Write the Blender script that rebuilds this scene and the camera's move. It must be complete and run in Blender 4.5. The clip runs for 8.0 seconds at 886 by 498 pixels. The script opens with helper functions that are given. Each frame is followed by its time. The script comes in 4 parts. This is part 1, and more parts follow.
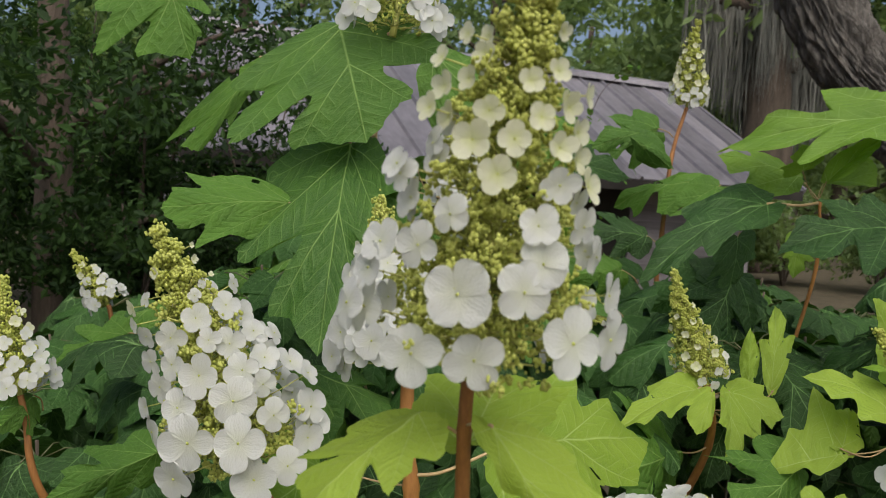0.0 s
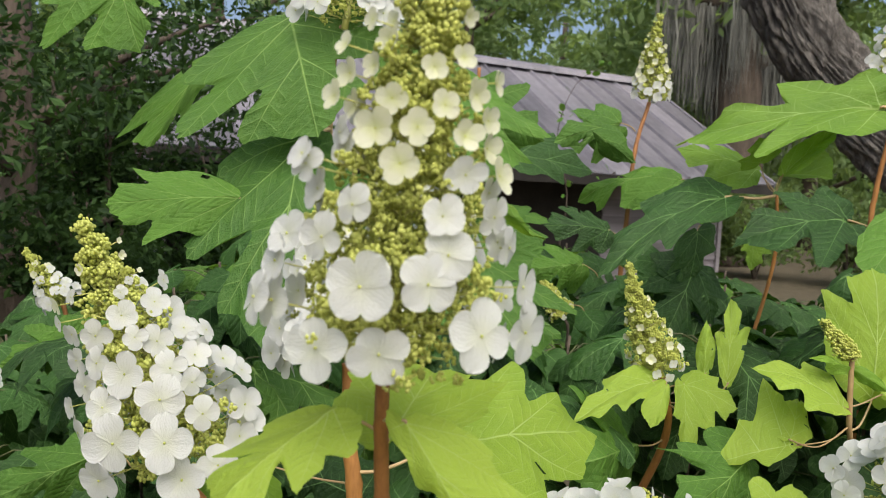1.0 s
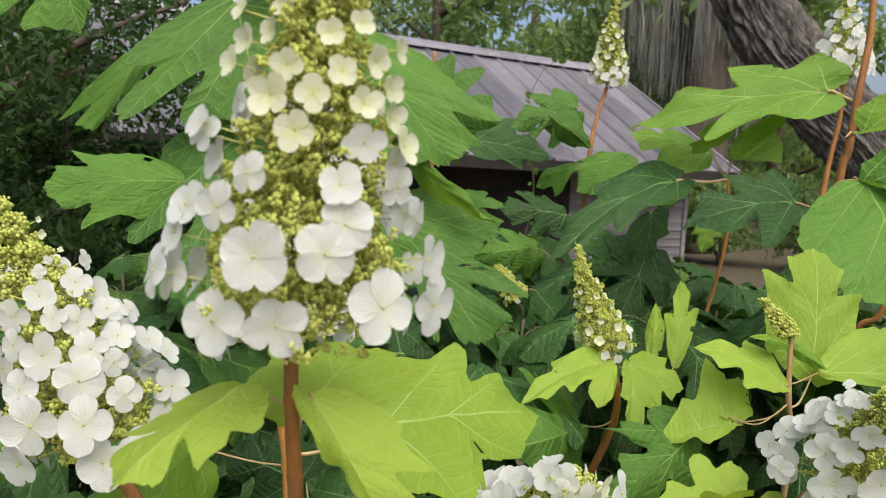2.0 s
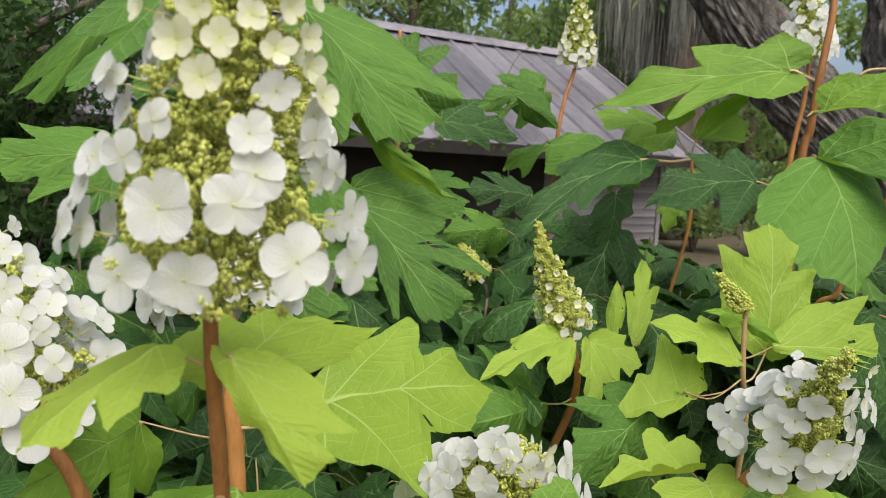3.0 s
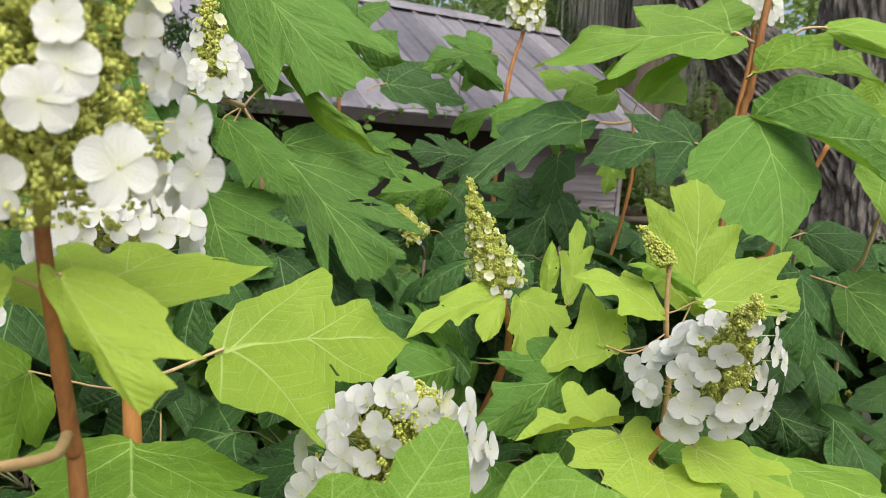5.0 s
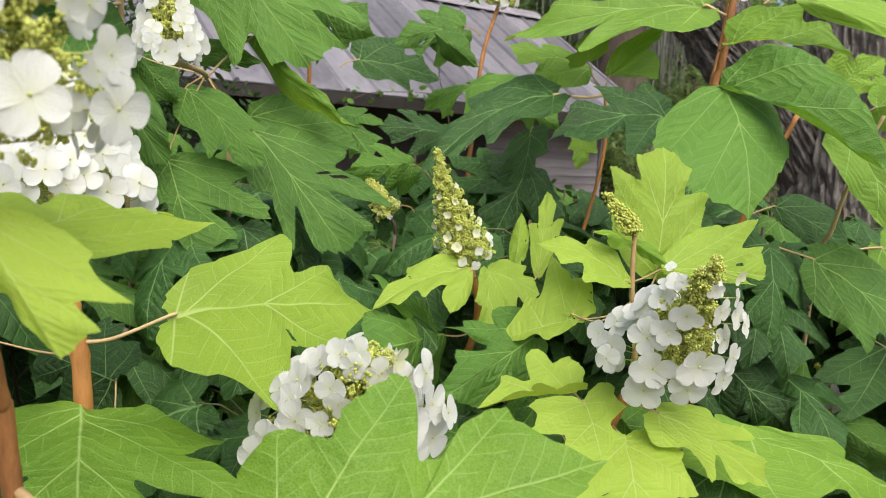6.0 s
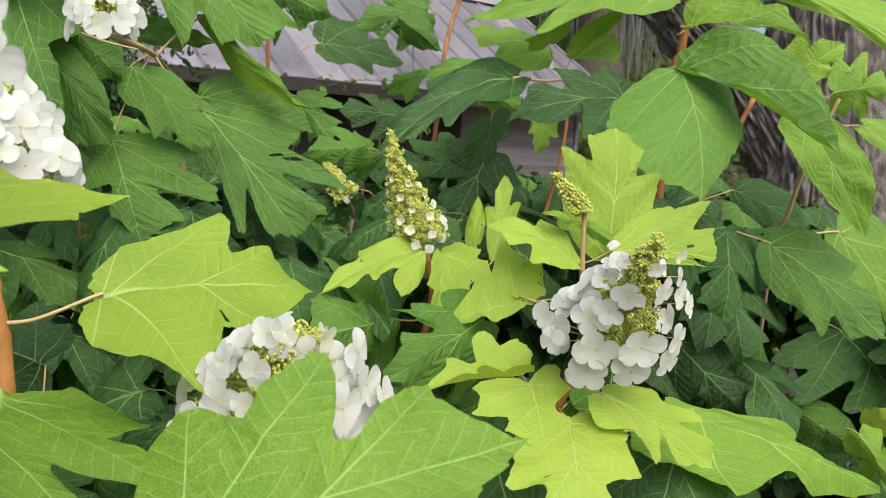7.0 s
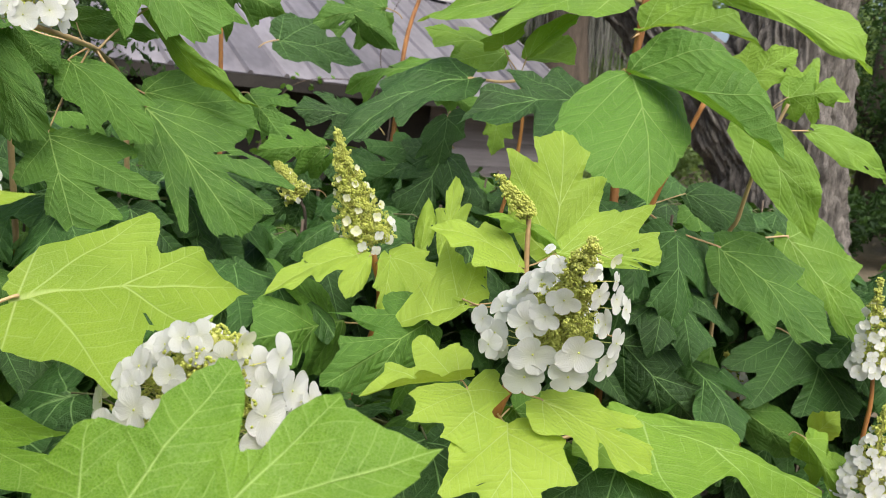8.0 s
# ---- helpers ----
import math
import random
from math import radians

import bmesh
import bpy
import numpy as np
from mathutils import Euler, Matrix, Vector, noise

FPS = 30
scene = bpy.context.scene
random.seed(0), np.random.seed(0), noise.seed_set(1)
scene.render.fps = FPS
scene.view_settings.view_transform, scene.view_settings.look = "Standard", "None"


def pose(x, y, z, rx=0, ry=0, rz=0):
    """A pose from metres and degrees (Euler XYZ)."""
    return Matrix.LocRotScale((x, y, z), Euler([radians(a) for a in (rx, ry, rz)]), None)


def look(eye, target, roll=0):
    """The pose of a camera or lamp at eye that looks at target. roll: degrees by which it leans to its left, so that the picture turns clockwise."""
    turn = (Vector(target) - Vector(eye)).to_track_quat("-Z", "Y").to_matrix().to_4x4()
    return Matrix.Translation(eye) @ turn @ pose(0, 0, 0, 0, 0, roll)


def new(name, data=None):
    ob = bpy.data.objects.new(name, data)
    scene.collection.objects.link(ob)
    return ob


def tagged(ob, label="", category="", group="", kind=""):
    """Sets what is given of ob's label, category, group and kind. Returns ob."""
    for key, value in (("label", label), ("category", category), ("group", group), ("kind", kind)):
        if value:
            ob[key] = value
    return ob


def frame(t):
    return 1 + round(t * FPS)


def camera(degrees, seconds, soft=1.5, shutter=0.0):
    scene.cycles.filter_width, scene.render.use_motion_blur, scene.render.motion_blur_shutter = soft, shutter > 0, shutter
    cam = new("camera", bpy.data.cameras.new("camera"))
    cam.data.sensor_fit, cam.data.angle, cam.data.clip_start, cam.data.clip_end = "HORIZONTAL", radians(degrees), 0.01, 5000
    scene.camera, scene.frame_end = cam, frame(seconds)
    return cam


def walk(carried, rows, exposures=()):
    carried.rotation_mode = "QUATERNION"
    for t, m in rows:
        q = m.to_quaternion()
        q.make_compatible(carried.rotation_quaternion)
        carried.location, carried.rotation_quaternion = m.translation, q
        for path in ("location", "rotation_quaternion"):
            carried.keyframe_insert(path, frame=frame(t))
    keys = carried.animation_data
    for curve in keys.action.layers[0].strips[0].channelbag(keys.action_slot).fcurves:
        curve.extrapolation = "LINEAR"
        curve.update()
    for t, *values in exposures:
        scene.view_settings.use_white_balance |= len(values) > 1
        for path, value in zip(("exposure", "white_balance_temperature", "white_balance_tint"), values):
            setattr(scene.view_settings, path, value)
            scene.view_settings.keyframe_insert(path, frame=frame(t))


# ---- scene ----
cam = camera(58.3, 8.0, soft=0.9)
METRES, EYE, TILT, LEAN, TURN = 0.37, 1.45, -5.0, -2.0, 0.0
ROWS = [
    (0.0, 0.0, 0.0, 0.0, -0.0, 0.0, -0.0),
    (0.5, 0.0594, 0.0125, 0.0023, -0.61, -0.04, 0.19),
    (1.0, 0.1217, 0.03, -0.0094, -1.62, -0.25, 0.45),
    (1.5, 0.1844, 0.0354, -0.021, -2.73, -0.61, 0.66),
    (3.0, 0.339, 0.0718, -0.1001, -5.29, -1.99, 0.65),
    (3.5, 0.3945, 0.0881, -0.1232, -5.99, -2.42, 0.52),
    (4.0, 0.4534, 0.1079, -0.1545, -6.58, -2.88, 0.37),
    (4.5, 0.5008, 0.1206, -0.1774, -7.13, -3.26, 0.25),
    (6.0, 0.6205, 0.1548, -0.29, -8.95, -4.68, 0.24),
    (6.5, 0.681, 0.1729, -0.3211, -9.7, -5.08, 0.27),
    (7.0, 0.7547, 0.1907, -0.3355, -10.53, -5.34, 0.12),
    (7.5, 0.8201, 0.2119, -0.3434, -11.58, -5.47, -0.2),
    (8.0, 0.8789, 0.2234, -0.3335, -12.61, -5.3, -0.53),
]
walk(cam, [(t, pose(0, 0, EYE, TILT, LEAN, TURN) @ pose(METRES * x, METRES * y, METRES * z, 90 + pitch, roll, yaw)) for t, x, y, z, yaw, pitch, roll in ROWS],
     exposures=((0.0, 0.22), (0.5, 0.53), (1.0, 0.72), (1.5, 0.78), (3.0, 0.78), (4.5, 0.88), (8.0, 1.02)))
# shallow focus on the shrub
cam.data.dof.use_dof, cam.data.dof.focus_distance, cam.data.dof.aperture_fstop = True, 1.12, 10.5

# ---- world, sun, exposure ----
world = bpy.data.worlds.new("sky")
scene.world = world
world.use_nodes = True
wn, wl = world.node_tree.nodes, world.node_tree.links
sky = wn.new("ShaderNodeTexSky")
sky.sky_type, sky.sun_disc = "NISHITA", False
sky.sun_elevation, sky.sun_rotation = radians(56), radians(168)
sky.air_density, sky.dust_density, sky.ozone_density = 0.8, 5.0, 0.6
wn["Background"].inputs["Strength"].default_value = 0.115
wl.new(sky.outputs["Color"], wn["Background"].inputs["Color"])
sun = new("sun", bpy.data.lights.new("sun", "SUN"))
sun.data.energy, sun.data.angle, sun.data.color = 2.55, radians(75), (1.0, 0.985, 0.945)
sun.matrix_basis = look((0, 0, 0), (-math.sin(radians(168)) * 0.56, -math.cos(radians(168)) * 0.56, -0.83))


# ---- materials ----
def material(name):
    m = bpy.data.materials.new(name)
    m.use_nodes = True
    nt = m.node_tree
    return m, nt, nt.nodes["Principled BSDF"]


def math_node(nt, op, a, b=None, c=None):
    n = nt.nodes.new("ShaderNodeMath")
    n.operation = op
    for i, v in enumerate((a, b, c)):
        if v is None:
            continue
        if isinstance(v, (int, float)):
            n.inputs[i].default_value = v
        else:
            nt.links.new(v, n.inputs[i])
    return n.outputs[0]


def ramp(nt, fac, stops):
    n = nt.nodes.new("ShaderNodeValToRGB")
    while len(n.color_ramp.elements) < len(stops):
        n.color_ramp.elements.new(0.5)
    for e, (p, c) in zip(n.color_ramp.elements, stops):
        e.position, e.color = p, (*c, 1)
    nt.links.new(fac, n.inputs[0])
    return n.outputs[0]


def tex_noise(nt, scale, detail=4.0, vec=None, rough=0.55):
    n = nt.nodes.new("ShaderNodeTexNoise")
    n.inputs["Scale"].default_value, n.inputs["Detail"].default_value = scale, detail
    n.inputs["Roughness"].default_value = rough
    if vec is not None:
        nt.links.new(vec, n.inputs["Vector"])
    return n.outputs["Fac"]


def mix_col(nt, fac, a, b, blend="MIX"):
    n = nt.nodes.new("ShaderNodeMix")
    n.data_type, n.blend_type = "RGBA", blend
    for sock, v in ((n.inputs[0], fac), (n.inputs[6], a), (n.inputs[7], b)):
        if isinstance(v, (int, float)):
            sock.default_value = v
        elif isinstance(v, tuple):
            sock.default_value = (*v, 1)
        else:
            nt.links.new(v, sock)
    return n.outputs[2]


def bump(nt, height, strength, distance, bsdf):
    n = nt.nodes.new("ShaderNodeBump")
    n.inputs["Strength"].default_value, n.inputs["Distance"].default_value = strength, distance
    nt.links.new(height, n.inputs["Height"])
    nt.links.new(n.outputs["Normal"], bsdf.inputs["Normal"])
    return n.outputs["Normal"]


def translucent(nt, bsdf, colour, amount, normal=None):
    tr = nt.nodes.new("ShaderNodeBsdfTranslucent")
    mx = nt.nodes.new("ShaderNodeMixShader")
    mx.inputs[0].default_value = amount
    if isinstance(colour, tuple):
        tr.inputs["Color"].default_value = (*colour, 1)
    else:
        nt.links.new(colour, tr.inputs["Color"])
    if normal is not None:
        nt.links.new(normal, tr.inputs["Normal"])
    nt.links.new(bsdf.outputs[0], mx.inputs[1])
    nt.links.new(tr.outputs[0], mx.inputs[2])
    nt.links.new(mx.outputs[0], nt.nodes["Material Output"].inputs["Surface"])


def leaf_material(name, dark, light, vein, glow, amount, relief):
    """A lobed leaf: main veins from the stalk, side veins, a fine net between, blotches, quilted relief."""
    m, nt, bsdf = material(name)
    uv = nt.nodes.new("ShaderNodeUVMap").outputs[0]
    sep = nt.nodes.new("ShaderNodeSeparateXYZ")
    nt.links.new(uv, sep.inputs[0])
    ax = math_node(nt, "ABSOLUTE", sep.outputs[0])
    ay = sep.outputs[1]
    wob = math_node(nt, "MULTIPLY", tex_noise(nt, 5.0, 2.0, uv), 0.9)
    best = math_node(nt, "MULTIPLY", math_node(nt, "ADD", ax, math_node(nt, "MULTIPLY", ay, 0.004)), 0.75)
    along = math_node(nt, "SUBTRACT", ay, math_node(nt, "MULTIPLY", ax, 0.75))
    for x0, y0, x1, y1 in ((0, 0.02, 0.44, 0.12), (0, 0.06, 0.52, 0.55), (0, 0.40, 0.27, 0.80)):
        dx, dy = x1 - x0, y1 - y0
        n2 = dx * dx + dy * dy
        s = math_node(nt, "ADD", math_node(nt, "MULTIPLY", ax, dx / n2), math_node(nt, "MULTIPLY_ADD", ay, dy / n2, -y0 * dy / n2))
        s = math_node(nt, "MINIMUM", math_node(nt, "MAXIMUM", s, 0.0), 1.0)
        ex = math_node(nt, "SUBTRACT", ax, math_node(nt, "MULTIPLY", s, dx))
        ey = math_node(nt, "SUBTRACT", ay, math_node(nt, "MULTIPLY_ADD", s, dy, y0))
        d = math_node(nt, "SQRT", math_node(nt, "ADD", math_node(nt, "MULTIPLY", ex, ex), math_node(nt, "MULTIPLY", ey, ey)))
        d = math_node(nt, "ADD", d, math_node(nt, "MULTIPLY", s, 0.004))
        # each side vein leaves the main vein that it lies nearest to
        nearer = math_node(nt, "LESS_THAN", d, best)
        run = math_node(nt, "SUBTRACT", math_node(nt, "MULTIPLY_ADD", s, math.sqrt(n2), 0.04), math_node(nt, "MULTIPLY", d, 0.8))
        along = math_node(nt, "MULTIPLY_ADD", nearer, math_node(nt, "SUBTRACT", run, along), along)
        best = math_node(nt, "MINIMUM", best, d)
    main = math_node(nt, "SMOOTH_MIN", best, 1.0, 0.0)
    mr = nt.nodes.new("ShaderNodeMapRange")
    mr.inputs[1].default_value, mr.inputs[2].default_value = 0.0022, 0.0075
    mr.inputs[3].default_value, mr.inputs[4].default_value = 1.0, 0.0
    nt.links.new(main, mr.inputs[0])
    side = math_node(nt, "MULTIPLY_ADD", along, 13.0, wob)
    side = math_node(nt, "ABSOLUTE", math_node(nt, "SUBTRACT", math_node(nt, "FRACT", side), 0.5))
    vo = nt.nodes.new("ShaderNodeTexVoronoi")
    vo.feature = "DISTANCE_TO_EDGE"
    vo.inputs["Scale"].default_value = 84.0
    nt.links.new(uv, vo.inputs["Vector"])
    net = vo.outputs["Distance"]
    sv = nt.nodes.new("ShaderNodeMapRange")
    sv.inputs[1].default_value, sv.inputs[2].default_value = 0.012, 0.055
    sv.inputs[3].default_value, sv.inputs[4].default_value = 0.52, 0.0
    nt.links.new(side, sv.inputs[0])
    nv = nt.nodes.new("ShaderNodeMapRange")
    nv.inputs[1].default_value, nv.inputs[2].default_value = 0.0, 0.12
    nv.inputs[3].default_value, nv.inputs[4].default_value = 0.30, 0.0
    nt.links.new(net, nv.inputs[0])
    fac = math_node(nt, "MAXIMUM", mr.outputs[0], math_node(nt, "MAXIMUM", sv.outputs[0], nv.outputs[0]))
    info = nt.nodes.new("ShaderNodeObjectInfo").outputs["Random"]
    geo = nt.nodes.new("ShaderNodeNewGeometry")
    blot = tex_noise(nt, 14.0, 5.0, geo.outputs["Position"])
    tone = math_node(nt, "ADD", math_node(nt, "MULTIPLY", blot, 0.7), math_node(nt, "MULTIPLY", info, 0.5))
    col = ramp(nt, tone, ((0.25, dark), (0.85, light)))
    fleck = tex_noise(nt, 230.0, 2.0, geo.outputs["Position"])
    col = mix_col(nt, ramp(nt, fleck, ((0.68, (0, 0, 0)), (0.76, (0.3, 0.3, 0.3)))), col, vein)
    col = mix_col(nt, math_node(nt, "MULTIPLY", fac, 0.95), col, vein)
    brown = ramp(nt, tex_noise(nt, 9.0, 3.0, geo.outputs["Position"]), ((0.74, (0, 0, 0)), (0.78, (0.8, 0.8, 0.8))))
    col = mix_col(nt, brown, col, (0.16, 0.10, 0.03))
    nt.links.new(col, bsdf.inputs["Base Color"])
    bsdf.inputs["Roughness"].default_value = 0.47
    bsdf.inputs["Specular IOR Level"].default_value = 0.22
    puff = math_node(nt, "SUBTRACT", math_node(nt, "MULTIPLY", math_node(nt, "POWER", side, 0.6), 0.75), math_node(nt, "MULTIPLY", mr.outputs[0], 0.35))
    puff = math_node(nt, "ADD", puff, math_node(nt, "MULTIPLY", math_node(nt, "MINIMUM", net, 0.3), 0.6))
    puff = math_node(nt, "ADD", puff, math_node(nt, "MULTIPLY", tex_noise(nt, 15.0, 2.0, uv, 0.6), 1.5))
    nrm = bump(nt, puff, relief, 0.006, bsdf)
    translucent(nt, bsdf, mix_col(nt, 0.5, col, glow), amount, nrm)
    return m


def plain_material(name, a, b, scale, rough=0.6, detail=5.0, relief=0.3, depth=0.002, stretch=None, random_tone=0.0, metal=0.0):
    m, nt, bsdf = material(name)
    co = nt.nodes.new("ShaderNodeTexCoord").outputs["Object"]
    if stretch:
        mp = nt.nodes.new("ShaderNodeMapping")
        mp.inputs["Scale"].default_value = stretch
        nt.links.new(co, mp.inputs["Vector"])
        co = mp.outputs[0]
    f1, f2 = tex_noise(nt, scale, detail, co), tex_noise(nt, scale * 7.3, 3.0, co)
    f = math_node(nt, "ADD", math_node(nt, "MULTIPLY", f1, 0.7), math_node(nt, "MULTIPLY", f2, 0.3))
    if random_tone:
        f = math_node(nt, "ADD", f, math_node(nt, "MULTIPLY_ADD", nt.nodes.new("ShaderNodeObjectInfo").outputs["Random"], random_tone, -random_tone / 2))
    nt.links.new(ramp(nt, f, ((0.3, a), (0.7, b))), bsdf.inputs["Base Color"])
    bsdf.inputs["Roughness"].default_value, bsdf.inputs["Metallic"].default_value = rough, metal
    bump(nt, f, relief, depth, bsdf)
    return m


def petal_material(name, edge, heart, glow):
    m, nt, bsdf = material(name)
    uv = nt.nodes.new("ShaderNodeUVMap").outputs[0]
    sep = nt.nodes.new("ShaderNodeSeparateXYZ")
    nt.links.new(uv, sep.inputs[0])
    fan = math_node(nt, "MULTIPLY_ADD", sep.outputs[0], 9.0, math_node(nt, "MULTIPLY", tex_noise(nt, 6.0, 2.0, uv), 2.6))
    fan = math_node(nt, "ABSOLUTE", math_node(nt, "SUBTRACT", math_node(nt, "FRACT", fan), 0.5))
    line = ramp(nt, fan, ((0.0, (0.8, 0.8, 0.8)), (0.09, (0, 0, 0))))
    col = mix_col(nt, ramp(nt, sep.outputs[1], ((0.05, (1, 1, 1)), (0.55, (0, 0, 0)))), edge, heart)
    col = mix_col(nt, line, col, tuple(c * 0.66 for c in heart))
    spot = ramp(nt, tex_noise(nt, 120.0, 2.0, nt.nodes.new("ShaderNodeNewGeometry").outputs["Position"]), ((0.74, (0, 0, 0)), (0.80, (0.5, 0.5, 0.5))))
    col = mix_col(nt, spot, col, (0.62, 0.50, 0.33))
    nt.links.new(col, bsdf.inputs["Base Color"])
    bsdf.inputs["Roughness"].default_value = 0.6
    bsdf.inputs["Specular IOR Level"].default_value = 0.25
    nrm = bump(nt, fan, 0.25, 0.0012, bsdf)
    translucent(nt, bsdf, glow, 0.48, nrm)
    return m


GREEN = leaf_material("leaf_green", (0.028, 0.085, 0.013), (0.082, 0.190, 0.022), (0.23, 0.36, 0.095), (0.21, 0.40, 0.018), 0.33, 0.6)
# for naturally dark leaves and for inner ones, whose shade is painted in
DARK = leaf_material("leaf_dark_and_shaded", (0.006, 0.023, 0.004), (0.023, 0.075, 0.010), (0.14, 0.25, 0.08), (0.10, 0.24, 0.016), 0.16, 0.6)
FRESH = leaf_material("leaf_fresh_green", (0.080, 0.180, 0.014), (0.180, 0.320, 0.026), (0.31, 0.44, 0.125), (0.36, 0.55, 0.03), 0.38, 0.42)
LIME = leaf_material("leaf_lime", (0.175, 0.295, 0.024), (0.310, 0.440, 0.050), (0.42, 0.53, 0.16), (0.60, 0.69, 0.05), 0.46, 0.36)
WHITE = petal_material("petal_white", (0.665, 0.675, 0.655), (0.61, 0.63, 0.50), (0.73, 0.74, 0.70))
CREAM = petal_material("petal_cream", (0.72, 0.72, 0.56), (0.62, 0.66, 0.32), (0.76, 0.76, 0.52))
BUD = plain_material("bud_yellow_green", (0.40, 0.44, 0.075), (0.62, 0.65, 0.19), 60.0, 0.75, random_tone=0.1)
translucent(BUD.node_tree, BUD.node_tree.nodes["Principled BSDF"], (0.62, 0.65, 0.16), 0.38)
STALK = plain_material("stalk_green", (0.32, 0.33, 0.07), (0.46, 0.46, 0.13), 30.0, 0.5)
CANE = plain_material("cane_orange_brown", (0.17, 0.068, 0.017), (0.42, 0.185, 0.048), 45.0, 0.7, 6.0, 0.7, 0.002, (1, 1, 0.22), 0.25)
PETIOLE = plain_material("petiole_tan", (0.30, 0.19, 0.085), (0.44, 0.32, 0.16), 25.0, 0.55, random_tone=0.3)
PETIOLE_GREEN = plain_material("petiole_green", (0.05, 0.06, 0.02), (0.10, 0.10, 0.035), 25.0, 0.55)
BARK = plain_material("bark_grey", (0.024, 0.020, 0.017), (0.27, 0.245, 0.215), 8.5, 0.95, 8.0, 1.0, 0.06, (2.4, 2.4, 0.6))
BARK_BROWN = plain_material("bark_brown", (0.035, 0.026, 0.019), (0.125, 0.095, 0.07), 4.0, 0.95, 8.0, 1.0, 0.04, (2.6, 2.6, 0.5))
MOSS = plain_material("spanish_moss", (0.10, 0.10, 0.085), (0.24, 0.24, 0.21), 3.0, 0.95)
ROOF = plain_material("roof_grey_metal", (0.118, 0.111, 0.124), (0.27, 0.253, 0.276), 1.6, 0.5, 6.0, 0.25, 0.01, (1.0, 0.35, 1.0), 0.35, 0.15)
BOARD = plain_material("siding_weathered", (0.17, 0.15, 0.155), (0.33, 0.30, 0.31), 5.0, 0.85, 6.0, 0.4, 0.004, (0.15, 1.0, 2.2), 0.3)
# front wall and fascia timber, the eave's shade painted in as near-black
EAVE_SHADE = plain_material("shadowed_timber", (0.012, 0.010, 0.008), (0.035, 0.030, 0.025), 4.0, 0.9)
GROUND = plain_material("leaf_litter", (0.045, 0.04, 0.022), (0.13, 0.10, 0.06), 6.0, 0.95, 8.0, 0.8, 0.03)


def foliage_material(name, dark, light, glow, amount):
    m, nt, bsdf = material(name)
    isl = nt.nodes.new("ShaderNodeNewGeometry").outputs["Random Per Island"]
    col = ramp(nt, isl, ((0.0, dark), (1.0, light)))
    nt.links.new(col, bsdf.inputs["Base Color"])
    bsdf.inputs["Roughness"].default_value = 0.6
    bsdf.inputs["Specular IOR Level"].default_value = 0.15
    translucent(nt, bsdf, glow, amount)
    return m


WOODS = foliage_material("woods_green", (0.07, 0.12, 0.045), (0.22, 0.30, 0.12), (0.30, 0.42, 0.10), 0.4)
# background leaves under trees: their shade is put into this low colour
HEDGE = foliage_material("shrub_green_shaded", (0.009, 0.022, 0.007), (0.038, 0.080, 0.018), (0.06, 0.13, 0.018), 0.22)
VINE = foliage_material("vine_green", (0.05, 0.13, 0.02), (0.12, 0.24, 0.04), (0.2, 0.4, 0.04), 0.3)


# ---- mesh helpers ----
def mesh(name, verts, faces, mat, smooth=True, uv=None):
    me = bpy.data.meshes.new(name)
    me.from_pydata([tuple(v) for v in verts], [], faces)
    me.materials.append(mat)
    if smooth:
        me.shade_smooth()
    if uv is not None:
        layer = me.uv_layers.new(name="UVMap")
        idx = np.empty(len(me.loops), dtype=np.int32)
        me.loops.foreach_get("vertex_index", idx)
        layer.data.foreach_set("uv", np.asarray(uv, dtype=np.float32)[idx].ravel())
    return me


def part(name, me, parent, label="", m=None):
    ob = new(name, me)
    ob.parent = parent
    if m is not None:
        ob.matrix_basis = m
    if label:
        tagged(ob, label)
    return ob


def smooth_path(points, n):
    """A Catmull-Rom line through the points."""
    p = [Vector(q) for q in points]
    p = [p[0] * 2 - p[1]] + p + [p[-1] * 2 - p[-2]]
    out = []
    for i in range(1, len(p) - 2):
        for k in range(n):
            t = k / n
            a, b, c, d = p[i - 1], p[i], p[i + 1], p[i + 2]
            out.append(0.5 * ((2 * b) + (c - a) * t + (2 * a - 5 * b + 4 * c - d) * t * t + (3 * b - a - 3 * c + d) * t ** 3))
    out.append(p[-2])
    return out


def tube(path, radii, sides=10, rough=0.0, seed=0.0):
    """Vertices and faces of a tapered tube along a line, closed at both ends."""
    verts, faces = [], []
    side = Vector((1, 0, 0))
    for i, p in enumerate(path):
        d = (path[min(i + 1, len(path) - 1)] - path[max(i - 1, 0)]).normalized()
        side = (side - d * side.dot(d))
        side = side.normalized() if side.length > 1e-4 else d.orthogonal().normalized()
        up = d.cross(side)
        for k in range(sides):
            a = 2 * math.pi * k / sides
            r = radii[i]
            if rough:
                r *= 1 + rough * noise.noise(Vector((math.cos(a) * 3, math.sin(a) * 3, i * 0.35 + seed)))
            verts.append(p + (side * math.cos(a) + up * math.sin(a)) * r)
    for i in range(len(path) - 1):
        for k in range(sides):
            k2 = (k + 1) % sides
            faces.append((i * sides + k, i * sides + k2, (i + 1) * sides + k2, (i + 1) * sides + k))
    faces.append(tuple(range(sides))[::-1])
    faces.append(tuple((len(path) - 1) * sides + k for k in range(sides)))
    return verts, faces


def merge(pieces):
    verts, faces = [], []
    for v, f in pieces:
        o = len(verts)
        verts += list(v)
        faces += [tuple(i + o for i in q) for q in f]
    return verts, faces


